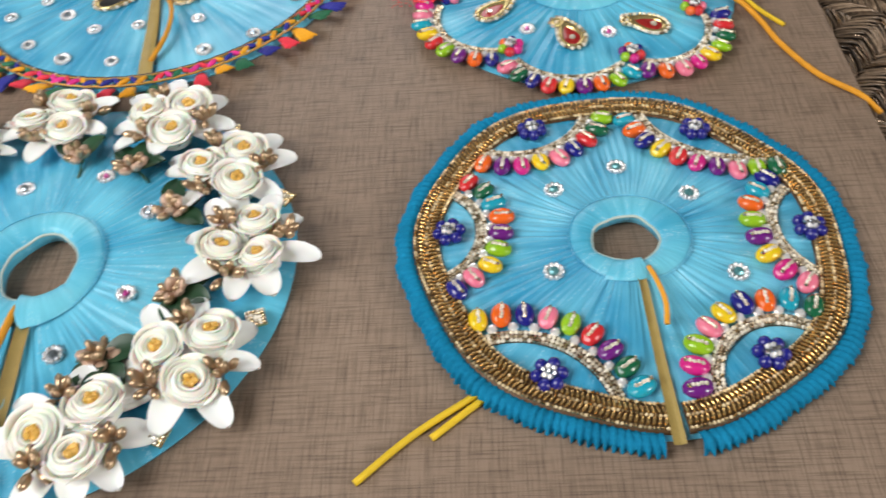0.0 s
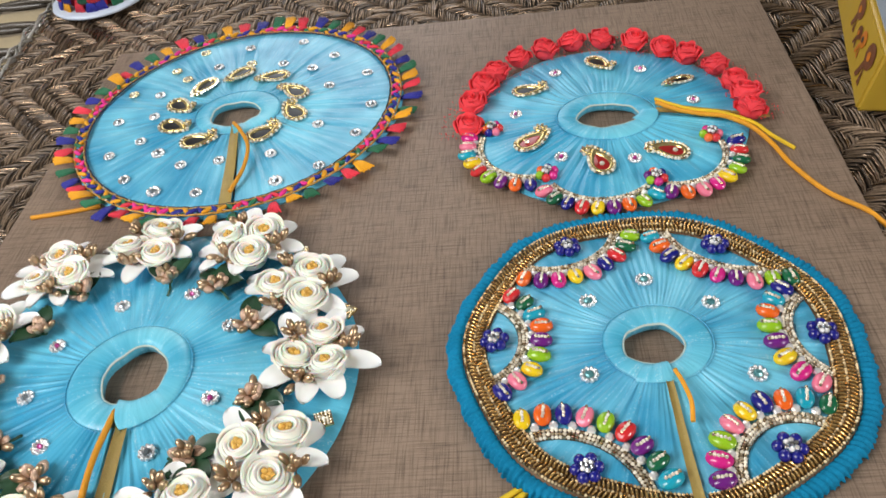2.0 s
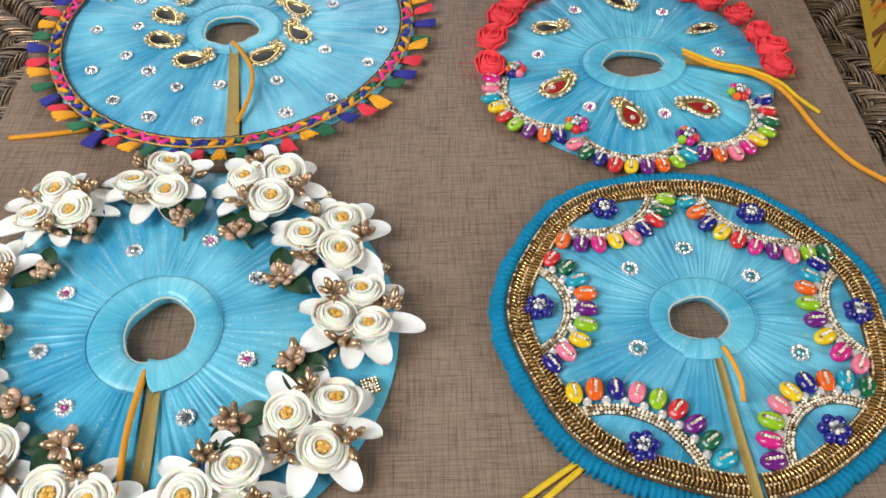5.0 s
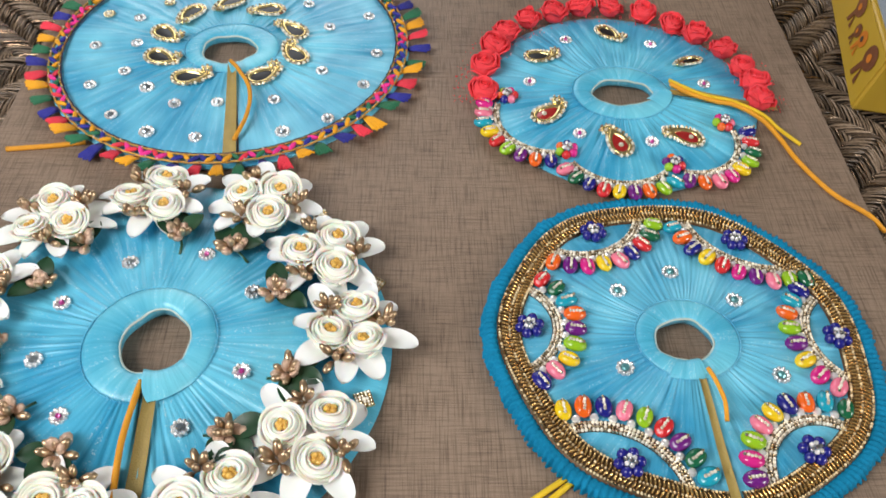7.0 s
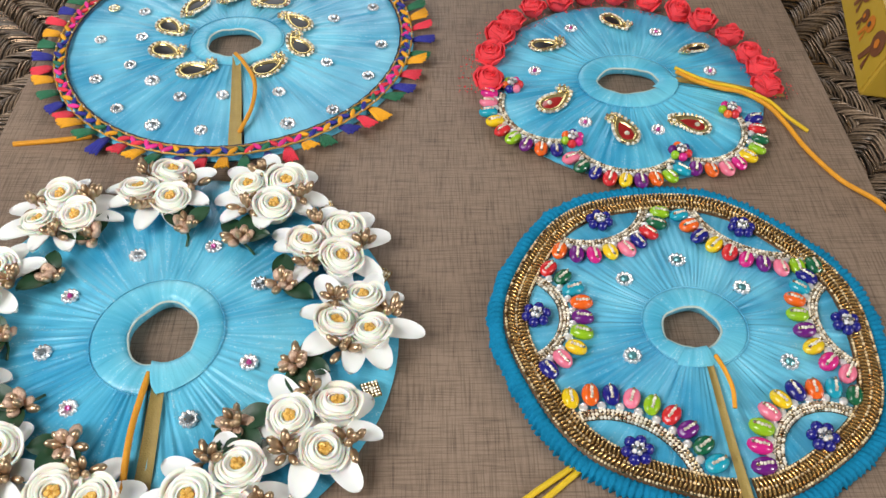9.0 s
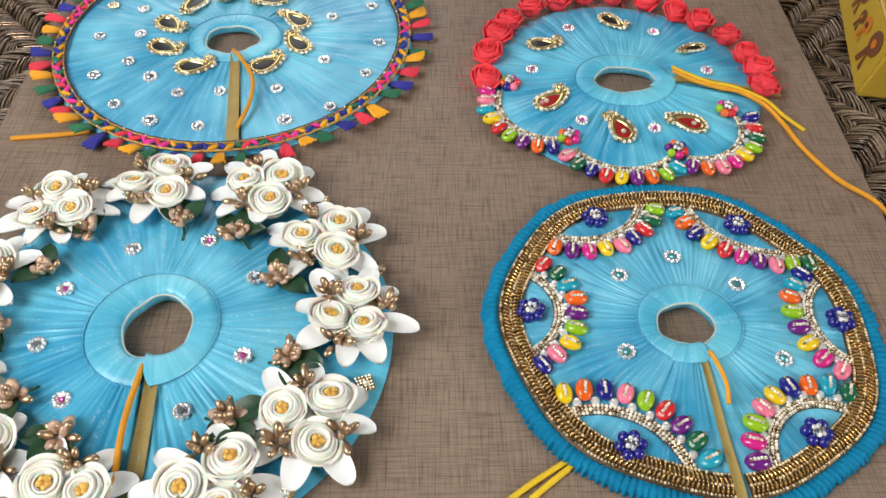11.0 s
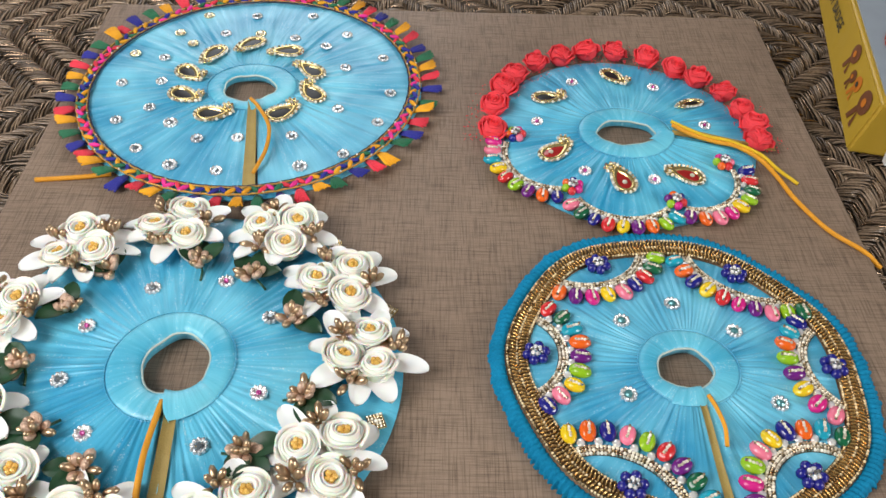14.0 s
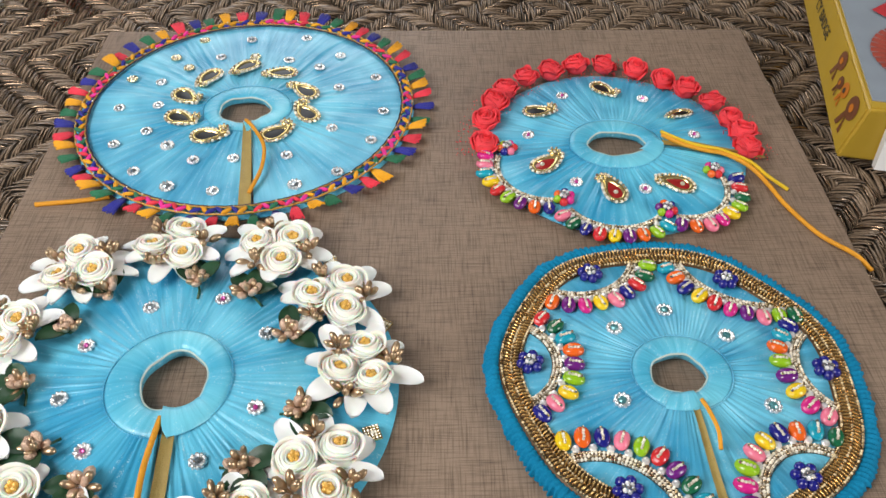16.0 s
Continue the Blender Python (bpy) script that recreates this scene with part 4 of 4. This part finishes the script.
def paper_rose(seed):
    """White paper rose rolled from a spiral strip with wavy, flaring edges."""
    rng = random.Random(seed)
    b = Build()
    turns, n = 4.3, 150
    rows = []
    for i in range(n):
        t = i / (n - 1)
        a = 2 * math.pi * turns * t
        r = (0.0026 + 0.0056 * t) * (1 + 0.10 * t * abs(math.sin(1.27 * a + seed)) + 0.03 * math.sin(2.3 * a + seed))
        h = 0.0088 + 0.0017 * math.sin(math.pi * min(1, 1.7 * t)) - 0.0050 * max(0, t - 0.42) + 0.0006 * t * math.sin(3 * a + 2 * seed)
        row_ = []
        for q, z in ((0.66, 0.0), (0.88, 0.45), (1.0, 0.82), (1.07, 0.97), (1.14, 1.0), (1.22, 0.95)):
            rr = r * q if q <= 1 else r + (q - 1) * (0.0050 + 0.0050 * t)
            row_.append((rr * math.cos(a), rr * math.sin(a), h * z))
        rows.append(row_)
    b.grid(rows)
    for p in range(4):
        a0 = 1.571 * p + seed + rng.uniform(-0.2, 0.2)
        lift = rng.uniform(0.9, 1.08)
        rows = []
        for i in range(11):
            u = i / 10 - 0.5
            cap = 1 - (2 * abs(u)) ** 3 * 0.5
            rows.append([((q + 0.0005 * math.cos(3 * u)) * math.cos(a0 + 2.0 * u), (q + 0.0005 * math.cos(3 * u)) * math.sin(a0 + 2.0 * u), z * cap * lift + 0.0004) for q, z in ((0.0056, 0.0), (0.0080, 0.0038), (0.0091, 0.0068), (0.0098, 0.0080), (0.0106, 0.0079))])
        b.grid(rows)
    fill = ((0.0, 0.0064), (0.0024, 0.0066), (0.0036, 0.0089), (0.0055, 0.0086), (0.0072, 0.0072), (0.0082, 0.0044), (0.0080, 0.0))
    b.grid([[(*polar(q, 20 * i), z) for q, z in fill] for i in range(18)], close_u=True)
    return b.mesh("paper_rose", PAPER)


PROSES = [paper_rose(s) for s in (1, 2, 3)]
st = Build()
for i in range(6):
    x, y = polar(0.0016 if i else 0, 72 * i)
    st.ball((x, y, 0.0074 + 0.0006 * (i % 3)), (0.0017, 0.0015, 0.0017), nu=6, nv=4)
STAMEN = st.mesh("stamen", AMBER, False)


def lily_petal():
    rows = []
    for i in range(19):
        u = 0.5 - 0.5 * math.cos(math.pi * i / 18)
        w = 0.0049 * math.sqrt(max(0.0, 1 - (2 * u - 1) ** 2)) ** 0.9 + 0.0001
        rows.append([(0.006 + 0.0200 * u, w * v, 0.0016 + 0.0030 * math.sin(math.pi * u * 0.8) - 0.0016 * u + 0.0010 * v * v) for v in (-1, -0.5, 0, 0.5, 1)])
    b = Build().grid(rows)
    b.grid([[(x, y, z - 0.0005) for x, y, z in r[::-1]] for r in rows])
    return b.mesh("lily_petal", PETAL)


LILY = lily_petal()


BUD = Build().ball((0.0048, 0, 0), (0.0030, 0.0015, 0.0015), nu=8, nv=5).tube([(0, 0, 0), (0.0025, 0, 0)], 0.0003, 5).mesh("bud", COPPER)
fb = Build().ball((0.0042, 0, 0), (0.0027, 0.0020, 0.0014), nu=9, nv=6)
fb.v = [(x, y, z * (1 + 0.25 * math.sin(2300 * x + 1700 * y))) for x, y, z in fb.v]
FLORET = fb.tube([(0, 0, 0), (0.003, 0, 0)], 0.0003, 5).mesh("glitter_floret", GLITTER)
SPRIG_BASE = Build().ball((0, 0, 0), (0.0016, 0.0016, 0.0012), nu=8, nv=5).tube([(0, 0, 0), (0.004, 0.001, -0.001), (0.009, 0.001, -0.0014)], 0.0006, 6).mesh("bud_sprig", LEAF)


def buds(parent, m, n, glit, rng_):
    for i in range(n):
        q = m @ Matrix.Rotation(radians(360 * i / n + rng_.uniform(-20, 20)), 4, "Z") @ Matrix.Rotation(radians(-rng_.uniform(8, 80)), 4, "Y") @ Matrix.Diagonal((rng_.uniform(0.95, 1.3),) * 3 + (1,))
        if glit and i % 2 == 0:
            part("glitter_floret", FLORET, parent, q)
        else:
            part("bud", BUD, parent, q)


def leaf_mesh():
    rows = []
    for i in range(9):
        u = i / 8
        w = 0.0046 * math.sin(math.pi * u) ** 0.7 + 0.0001
        rows.append([(0.015 * u, w * v, 0.0028 * math.sin(2.4 * u) + 0.0012 * abs(v)) for v in (-1, -0.5, 0, 0.5, 1)])
    b = Build().grid(rows)
    b.grid([[(x, y, z - 0.0003) for x, y, z in r[::-1]] for r in rows])
    return b.mesh("leaf", LEAF)


LEAFM = leaf_mesh()
disc = Build().ball((0, 0, 0.0014), (0.0085, 0.0085, 0.0016), nu=16, nv=6).mesh("flower_spray", PETAL)
rng = random.Random(9)
SPRAYS = ((-222, 246, 60), (-200, 286, -16), (-158.5, 300, 72), (-108, 298, 44), (-78.5, 266, 60), (-65, 226, 78), (-77, 179, 42), (-108, 153, 55), (-158, 147, 20), (-196, 163, 50), (-221, 198, 10))
for i, (x, y, turn) in enumerate(SPRAYS):
    m = bl.at(x / 1000, y / 1000, 0.0010) @ Matrix.Rotation(radians(turn), 4, "Z")
    sp = part("flower_spray", disc, bl.ob, m, "white lily spray with three paper roses and gold buds")
    for j in range(8):
        s = rng.uniform(0.9, 1.1)
        part("lily_petal", LILY, sp, Matrix.Rotation(radians(45 * j + rng.uniform(-9, 9)), 4, "Z") @ Matrix.Rotation(radians(rng.uniform(-8, 4)), 4, "Y") @ Matrix.Rotation(radians(rng.uniform(-14, 14)), 4, "X") @ Matrix.Diagonal((s, rng.uniform(0.9, 1.1), 1, 1)))
    for j in range(3):
        px, py = polar(0.0098, 120 * j + rng.uniform(-6, 6))
        s = rng.uniform(0.82, 0.93)
        rm = Matrix.Translation((px, py, 0.0024)) @ Matrix.Rotation(radians(rng.uniform(-14, 14)), 4, "X") @ Matrix.Rotation(radians(rng.uniform(-14, 14)), 4, "Y") @ Matrix.Rotation(rng.uniform(0, 6.28), 4, "Z") @ Matrix.Diagonal((s, s, s, 1))
        part("paper_rose", PROSES[(i + j) % 3], sp, rm, "white rolled paper rose")
        part("stamen", STAMEN, sp, rm, "amber-gold stamen")
        px, py = polar(0.0140, 120 * j + 60 + rng.uniform(-10, 10))
        buds(sp, Matrix.Translation((px, py, 0.0045)), 7, False, rng)
for i, (x, y) in enumerate(((-0.143, 0.278), (-0.118, 0.271), (-0.097, 0.2455), (-0.087, 0.207), (-0.107, 0.181), (-0.166, 0.173), (-0.188, 0.189), (-0.204, 0.220), (-0.194, 0.250), (-0.183, 0.2735))):
    m = bl.at(x, y, 0.0022) @ Matrix.Rotation(rng.uniform(0, 6.28), 4, "Z")
    sp = part("bud_sprig", SPRIG_BASE, bl.ob, m, "rose-gold glitter buds with dark green leaves")
    buds(sp, Matrix.Identity(4), 12, True, rng)
    out = math.degrees(math.atan2(y - bl.y, x - bl.x))
    inv = m.to_3x3().inverted() @ Vector((math.cos(radians(out)), math.sin(radians(out)), 0))
    base = math.degrees(math.atan2(inv.y, inv.x))
    for j in range(3):
        part("leaf", LEAFM, sp, Matrix.Rotation(radians(base - 55 + 55 * j + rng.uniform(-12, 12)), 4, "Z") @ Matrix.Rotation(radians(rng.uniform(-12, 6)), 4, "Y") @ Matrix.Diagonal((rng.uniform(0.85, 1.15),) * 3 + (1,)), "dark green fabric leaf")
for x, y, kind in ((-0.1620, 0.264, "clear"), (-0.130, 0.269, "pink"), (-0.106, 0.2085, "pink"), (-0.125, 0.184, "clear"), (-0.171, 0.189, "pink"), (-0.188, 0.214, "clear"), (-0.185, 0.242, "pink"), (-0.107, 0.248, "clear")):
    stone(bl, x, y, kind, 1.0)
sq = Build().box((0, 0, 0.0008), (0.0080, 0.0080, 0.0012))
for i in range(5):
    for j in range(5):
        sq.ball((0.0016 * (i - 2), 0.0016 * (j - 2), 0.0016), 0.0008 if (i, j) != (2, 2) else 0.0012, nu=6, nv=4, slot=1)
SQUARE = sq.mesh("crystal_square", [GOLD, CHAMPAGNE], False)
for x, y, a in ((-0.058, 0.197, 20), (-0.056, 0.254, 60), (-0.083, 0.294, 15), (-0.083, 0.154, -20)):
    part("crystal_square", SQUARE, bl.ob, bl.at(x, y, 0.0012, a) @ Matrix.Scale(0.85, 4), "square champagne crystal brooch")
ribbon_strip(bl, 272, 0.0060, 0.020, 0.092, 0.0024, ORGANZA, "olive-gold organza binding of the slit", 0.0010)
cord(bl, ((-0.1425, 0.2020, 0.0105), (-0.1430, 0.195, 0.0110), (-0.1440, 0.178, 0.0105), (-0.1430, 0.160, 0.0090), (-0.1410, 0.140, 0.0070)), CORD, "orange neck cord", 0.0013)

# ---- printed box ----
YELLOW_CARD = simple("yellow_printed_card", (0.46, 0.295, 0.028), 0.42, vary=0.12, scale=60, bumps=0.1)
SKY_CARD = simple("pale_blue_printed_card", (0.27, 0.31, 0.36), 0.35, vary=0.25, scale=50, bumps=0.05)
BROWN_INK = simple("brown_ink", (0.16, 0.055, 0.02), 0.5, vary=0.2)
RED_INK = simple("red_ink", (0.50, 0.03, 0.04), 0.45, vary=0.35, scale=300)
RUST_INK = simple("rust_red_ink", (0.30, 0.05, 0.03), 0.5, vary=0.5, scale=250)
DARK_INK = simple("dark_ink", (0.05, 0.045, 0.03), 0.5)
ORANGE_INK = simple("orange_ink", (0.55, 0.17, 0.015), 0.5)
WHITE_CARD = simple("white_card", (0.72, 0.71, 0.70), 0.4, vary=0.05)

BOX_TURN = -12.6
box = thing("printed_box", 0.2015, 0.390, -0.0085, "yellow printed cardboard box with rosette pictures on the cot", "box")
box.rotation_euler = (0, 0, radians(BOX_TURN))
W, L, H = 0.17, 0.30, 0.033
bm = bmesh.new()
bmesh.ops.create_cube(bm, size=1)
for v in bm.verts:
    v.co = Vector(((v.co.x + 0.5) * W, (v.co.y + 0.5) * L, (v.co.z + 0.5) * H))
for v in bm.verts:
    if v.co.z > H / 2 and v.co.y < 0.01:
        v.co.y += 0.004
bmesh.ops.bevel(bm, geom=list(bm.edges), offset=0.0018, segments=3, affect="EDGES")
for i in range(1, 12):
    bmesh.ops.bisect_plane(bm, geom=list(bm.verts) + list(bm.edges) + list(bm.faces), plane_co=(0, 0.025 * i, 0), plane_no=(0, 1, 0))


def push(y):
    """How far the squashed near end leans over, for each metre of height."""
    return 0.26 * max(0.0, 1 - y / 0.30)


for v in bm.verts:
    if v.co.x < W / 2:
        v.co.x += push(v.co.y) * v.co.z
me = bpy.data.meshes.new("carton")
bm.to_mesh(me)
bm.free()
me.materials.append(YELLOW_CARD)
part("carton", me, box)
lid = Build().box((W / 2 + 0.0005, L / 2 + 0.005, H + 0.0003), (W - 0.005, L - 0.014, 0.0008))
lid.v = [(x + (push(y) * z if x < W / 2 else 0), y, z) for x, y, z in lid.v]
lid_ob = part("picture_panel", lid.mesh("picture_panel", SKY_CARD, False), box, label="pale blue picture printed on the lid")
fan = Build()
rim = [(0.040 * math.cos(math.pi * i / 40), 0.040 * math.sin(math.pi * i / 40), 0.0016 if i % 2 else 0.0006) for i in range(80)]
core = [(0.3 * x, 0.3 * y, 0.0012) for x, y, z in rim]
fan.grid([core, rim], close_v=True)
part("red_rosette", fan.mesh("red_rosette", RUST_INK, False), lid_ob, Matrix.Translation((0.058, 0.066, H)), "brown-red rosette picture")
tri = Build().add([(0, 0, 0), (0.05, 0.055, 0), (0.075, 0.02, 0), (0.03, -0.035, 0)], [(0, 3, 2, 1)])
part("red_ribbon", tri.mesh("red_ribbon", RED_INK, False), lid_ob, Matrix.Translation((0.026, 0.118, H + 0.0016)), "red ribbon picture")
# on the side that faces away from +x: local y along the box, z up
for y, z, r, ink in ((0.066, 0.0252, 0.0056, BROWN_INK), (0.051, 0.0188, 0.0037, BROWN_INK), (0.040, 0.0206, 0.0045, ORANGE_INK), (0.019, 0.0222, 0.0067, BROWN_INK)):
    b = Build()
    ring = [(0, r * 1.25 * math.cos(2 * math.pi * i / 24) * (1 + 0.04 * (i % 2)), r * math.sin(2 * math.pi * i / 24)) for i in range(24)]
    b.add([(-0.0004, 0, 0)] + ring, [(0, 1 + i, 1 + (i + 1) % 24) for i in range(24)])
    for sgn in (-1, 1):
        b.add([(0, 0.1 * r, -0.8 * r), (0, (0.5 + 0.35 * sgn) * r, -0.8 * r), (0, (0.75 + 0.7 * sgn) * r, -2.3 * r), (0, (0.1 + 0.7 * sgn) * r, -2.3 * r)], [(0, 1, 2, 3)])
    lean = Matrix(((1, 0, push(y), 0), (0, 1, 0, 0), (0, 0, 1, 0), (0, 0, 0, 1))) @ Matrix.Rotation(0.26 * z / 0.30, 4, "Z")
    b.v = [tuple(lean @ Vector(p)) for p in b.v]
    pic = part("rosette_picture", b.mesh("rosette_picture", ink, False), box, Matrix.Translation((-0.0006 + push(y) * z, y, z)), "printed rosette with ribbon tails")
    c = Build().add([(0, 0.45 * r * math.cos(2 * math.pi * i / 16), 0.36 * r * math.sin(2 * math.pi * i / 16)) for i in range(16)], [tuple(range(16))])
    c.v = [tuple(lean @ Vector(p)) for p in c.v]
    part("rosette_centre", c.mesh("rosette_centre", ORANGE_INK if ink is BROWN_INK else DARK_INK, False), pic, Matrix.Translation((-0.0006, 0, 0)))
cu = bpy.data.curves.new("lettering", "FONT")
cu.body, cu.size, cu.extrude, cu.align_x = "CY BADGE", 0.0100, 0.0001, "RIGHT"
tx = new("lettering_source", cu)
dg = bpy.context.evaluated_depsgraph_get()
tm = bpy.data.meshes.new_from_object(tx.evaluated_get(dg))
bpy.data.objects.remove(tx)
tm.materials.clear()
tm.materials.append(DARK_INK)
tm.transform(Matrix(((0.26 * 0.025 / 0.30, push(0.14), -1, 0), (-1, 0, 0, 0), (0, 1, 0, 0), (0, 0, 0, 1))))
letters = part("lettering", tm, box, Matrix.Translation((-0.0008 + push(0.106) * 0.0155, 0.106, 0.0155)), "dark printed capital letters")

card = thing("white_packet", 0.2205, 0.3835, -0.0085, "small white packet with a red print leaning on the box", "packet")
card.rotation_euler = (radians(-12), 0, radians(BOX_TURN))
part("sleeve", Build().box((0.030, -0.004, 0.0175), (0.060, 0.006, 0.035), taper=0.98).mesh("sleeve", WHITE_CARD, False), card)
part("red_print", Build().add([(0.004, -0.0075, 0.014), (0.020, -0.0075, 0.009), (0.018, -0.0075, 0.021), (0.011, -0.0075, 0.024)], [(0, 1, 2, 3)]).mesh("red_print", RED_INK, False), card)

# ---- spool of tassel trim ----
PALE_PLASTIC = simple("pale_blue_plastic", (0.55, 0.62, 0.74), 0.35, vary=0.1)
spool = thing("trim_spool", -0.313, 0.640, -0.0105, "spool of multicoloured tassel trim on a pale blue disc", "spool")
prof = ((0.0, 0.0), (0.036, 0.0), (0.039, 0.0012), (0.0395, 0.0030), (0.037, 0.0042), (0.030, 0.0035), (0.0, 0.0035))
b = Build().grid([[(r * math.cos(2 * math.pi * i / 48) * (1 + 0.012 * math.sin(12 * 2 * math.pi * i / 48)), r * math.sin(2 * math.pi * i / 48), z) for r, z in prof] for i in range(48)], close_u=True)
part("disc", b.mesh("disc", PALE_PLASTIC), spool)
b = Build().grid([[(r * math.cos(2 * math.pi * i / 32), r * math.sin(2 * math.pi * i / 32), z) for r, z in ((0.024, 0.003), (0.025, 0.03), (0.024, 0.055), (0.0, 0.056))] for i in range(32)], close_u=True)
part("core", b.mesh("core", THREAD_RED), spool, label="wound coral trim")
rng = random.Random(12)
for k in range(6):
    for i in range(17):
        a = 360 * (i + 0.5 * (k % 2)) / 17 + rng.uniform(-4, 4)
        x, y = polar(0.0255, a)
        part("tassel", TASSEL[("red", "yellow", "green", "blue")[(i * 3 + k + rng.randint(0, 1)) % 4]], spool, Matrix.Translation((x, y, 0.0135 + 0.0085 * k)) @ Matrix.Rotation(radians(a), 4, "Z") @ Matrix.Rotation(radians(70 + rng.uniform(-14, 10)), 4, "Y") @ Matrix.Diagonal((1.05, 1.5, 1.4, 1)))

# ---- foot-end lacing of the cot ----
LACE = rope_mat("dark_lacing_rope", (0.03, 0.025, 0.02), (0.10, 0.085, 0.07), 0.3)
WEBBING = simple("cream_webbing", (0.40, 0.325, 0.20), 0.7, vary=0.2, scale=500, bumps=0.4)
for i in range(44):
    y = 0.316 + 0.0435 * (i - 25)
    b = Build()
    line = smooth_line([(-0.80, y, -0.022), (-0.60, y + 0.002, -0.023), (-0.352, y, -0.018)], 14)
    for s in range(2):
        b.tube([(p.x, p.y + 0.0022 * math.cos(0.9 * j + math.pi * s), p.z + 0.0022 * math.sin(0.9 * j + math.pi * s)) for j, p in enumerate(line)], 0.0028, 7)
    part("lacing_rope", b.mesh("lacing_rope", LACE), cot, Matrix.Translation((0, -0.2, -FLOOR_Z)), "dark twisted lacing rope")
    rows = [[(-0.80 + 0.45 * q / 20, y + 0.0217 + 0.0148 * v, -0.0200 + 0.0010 * math.sin(0.7 * q + i) - 0.0022 * abs(v) ** 3) for v in (-1, -0.6, 0, 0.6, 1)] for q in range(21)]
    b = Build().grid(rows)
    b.grid([[(x, yy, z - 0.002) for x, yy, z in r[::-1]] for r in rows])
    part("webbing_band", b.mesh("webbing_band", WEBBING), cot, Matrix.Translation((0, -0.2, -FLOOR_Z)), "flat cream webbing band")
# loose silvery selvedge strands along the weave's end
SILVER_ROPE = rope_mat("silvery_edge_rope", (0.22, 0.21, 0.19), (0.50, 0.49, 0.46), 0.9)
rng = random.Random(21)
b = Build()
for k in range(170):
    y = -0.76 + 1.92 * k / 170 + rng.uniform(-0.004, 0.004)
    for q in range(3):
        x0, dy, z0 = EDGE_X + rng.uniform(-0.006, 0.004), rng.uniform(0.006, 0.013), WEAVE_Z + rng.uniform(-0.003, 0.003)
        b.tube([(x0, y - dy, z0 - 0.001), (x0 + rng.uniform(-0.003, 0.003), y, z0 + 0.0015), (x0 + rng.uniform(-0.002, 0.004), y + dy, z0 - 0.001)], rng.uniform(0.0007, 0.0012), 5)
tagged(part("selvedge_rope", b.mesh("selvedge_rope", SILVER_ROPE), cot, Matrix.Translation((0, -0.2, -FLOOR_Z)), "loose silvery selvedge strands"), kind="stuff")
# timber frame
for name, c, s in (("side_rail", (0.545, 0.19, -0.03), (0.07, 2.0, 0.06)), ("side_rail", (-0.86, 0.19, -0.03), (0.07, 2.0, 0.06)), ("end_rail", (-0.16, -0.80, -0.03), (1.33, 0.06, 0.055)), ("end_rail", (-0.16, 1.19, -0.03), (1.33, 0.06, 0.055))):
    part(name, Build().box(c, s).mesh(name, WOOD, False), cot, Matrix.Translation((0, -0.2, -FLOOR_Z)))
for x in (-0.86, 0.545):
    for y in (-0.80, 1.19):
        part("leg", Build().tube([(x, y, FLOOR_Z), (x, y, -0.25), (x, y, 0.04)], [0.028, 0.034, 0.040], 12).mesh("leg", WOOD), cot, Matrix.Translation((0, -0.2, -FLOOR_Z)))
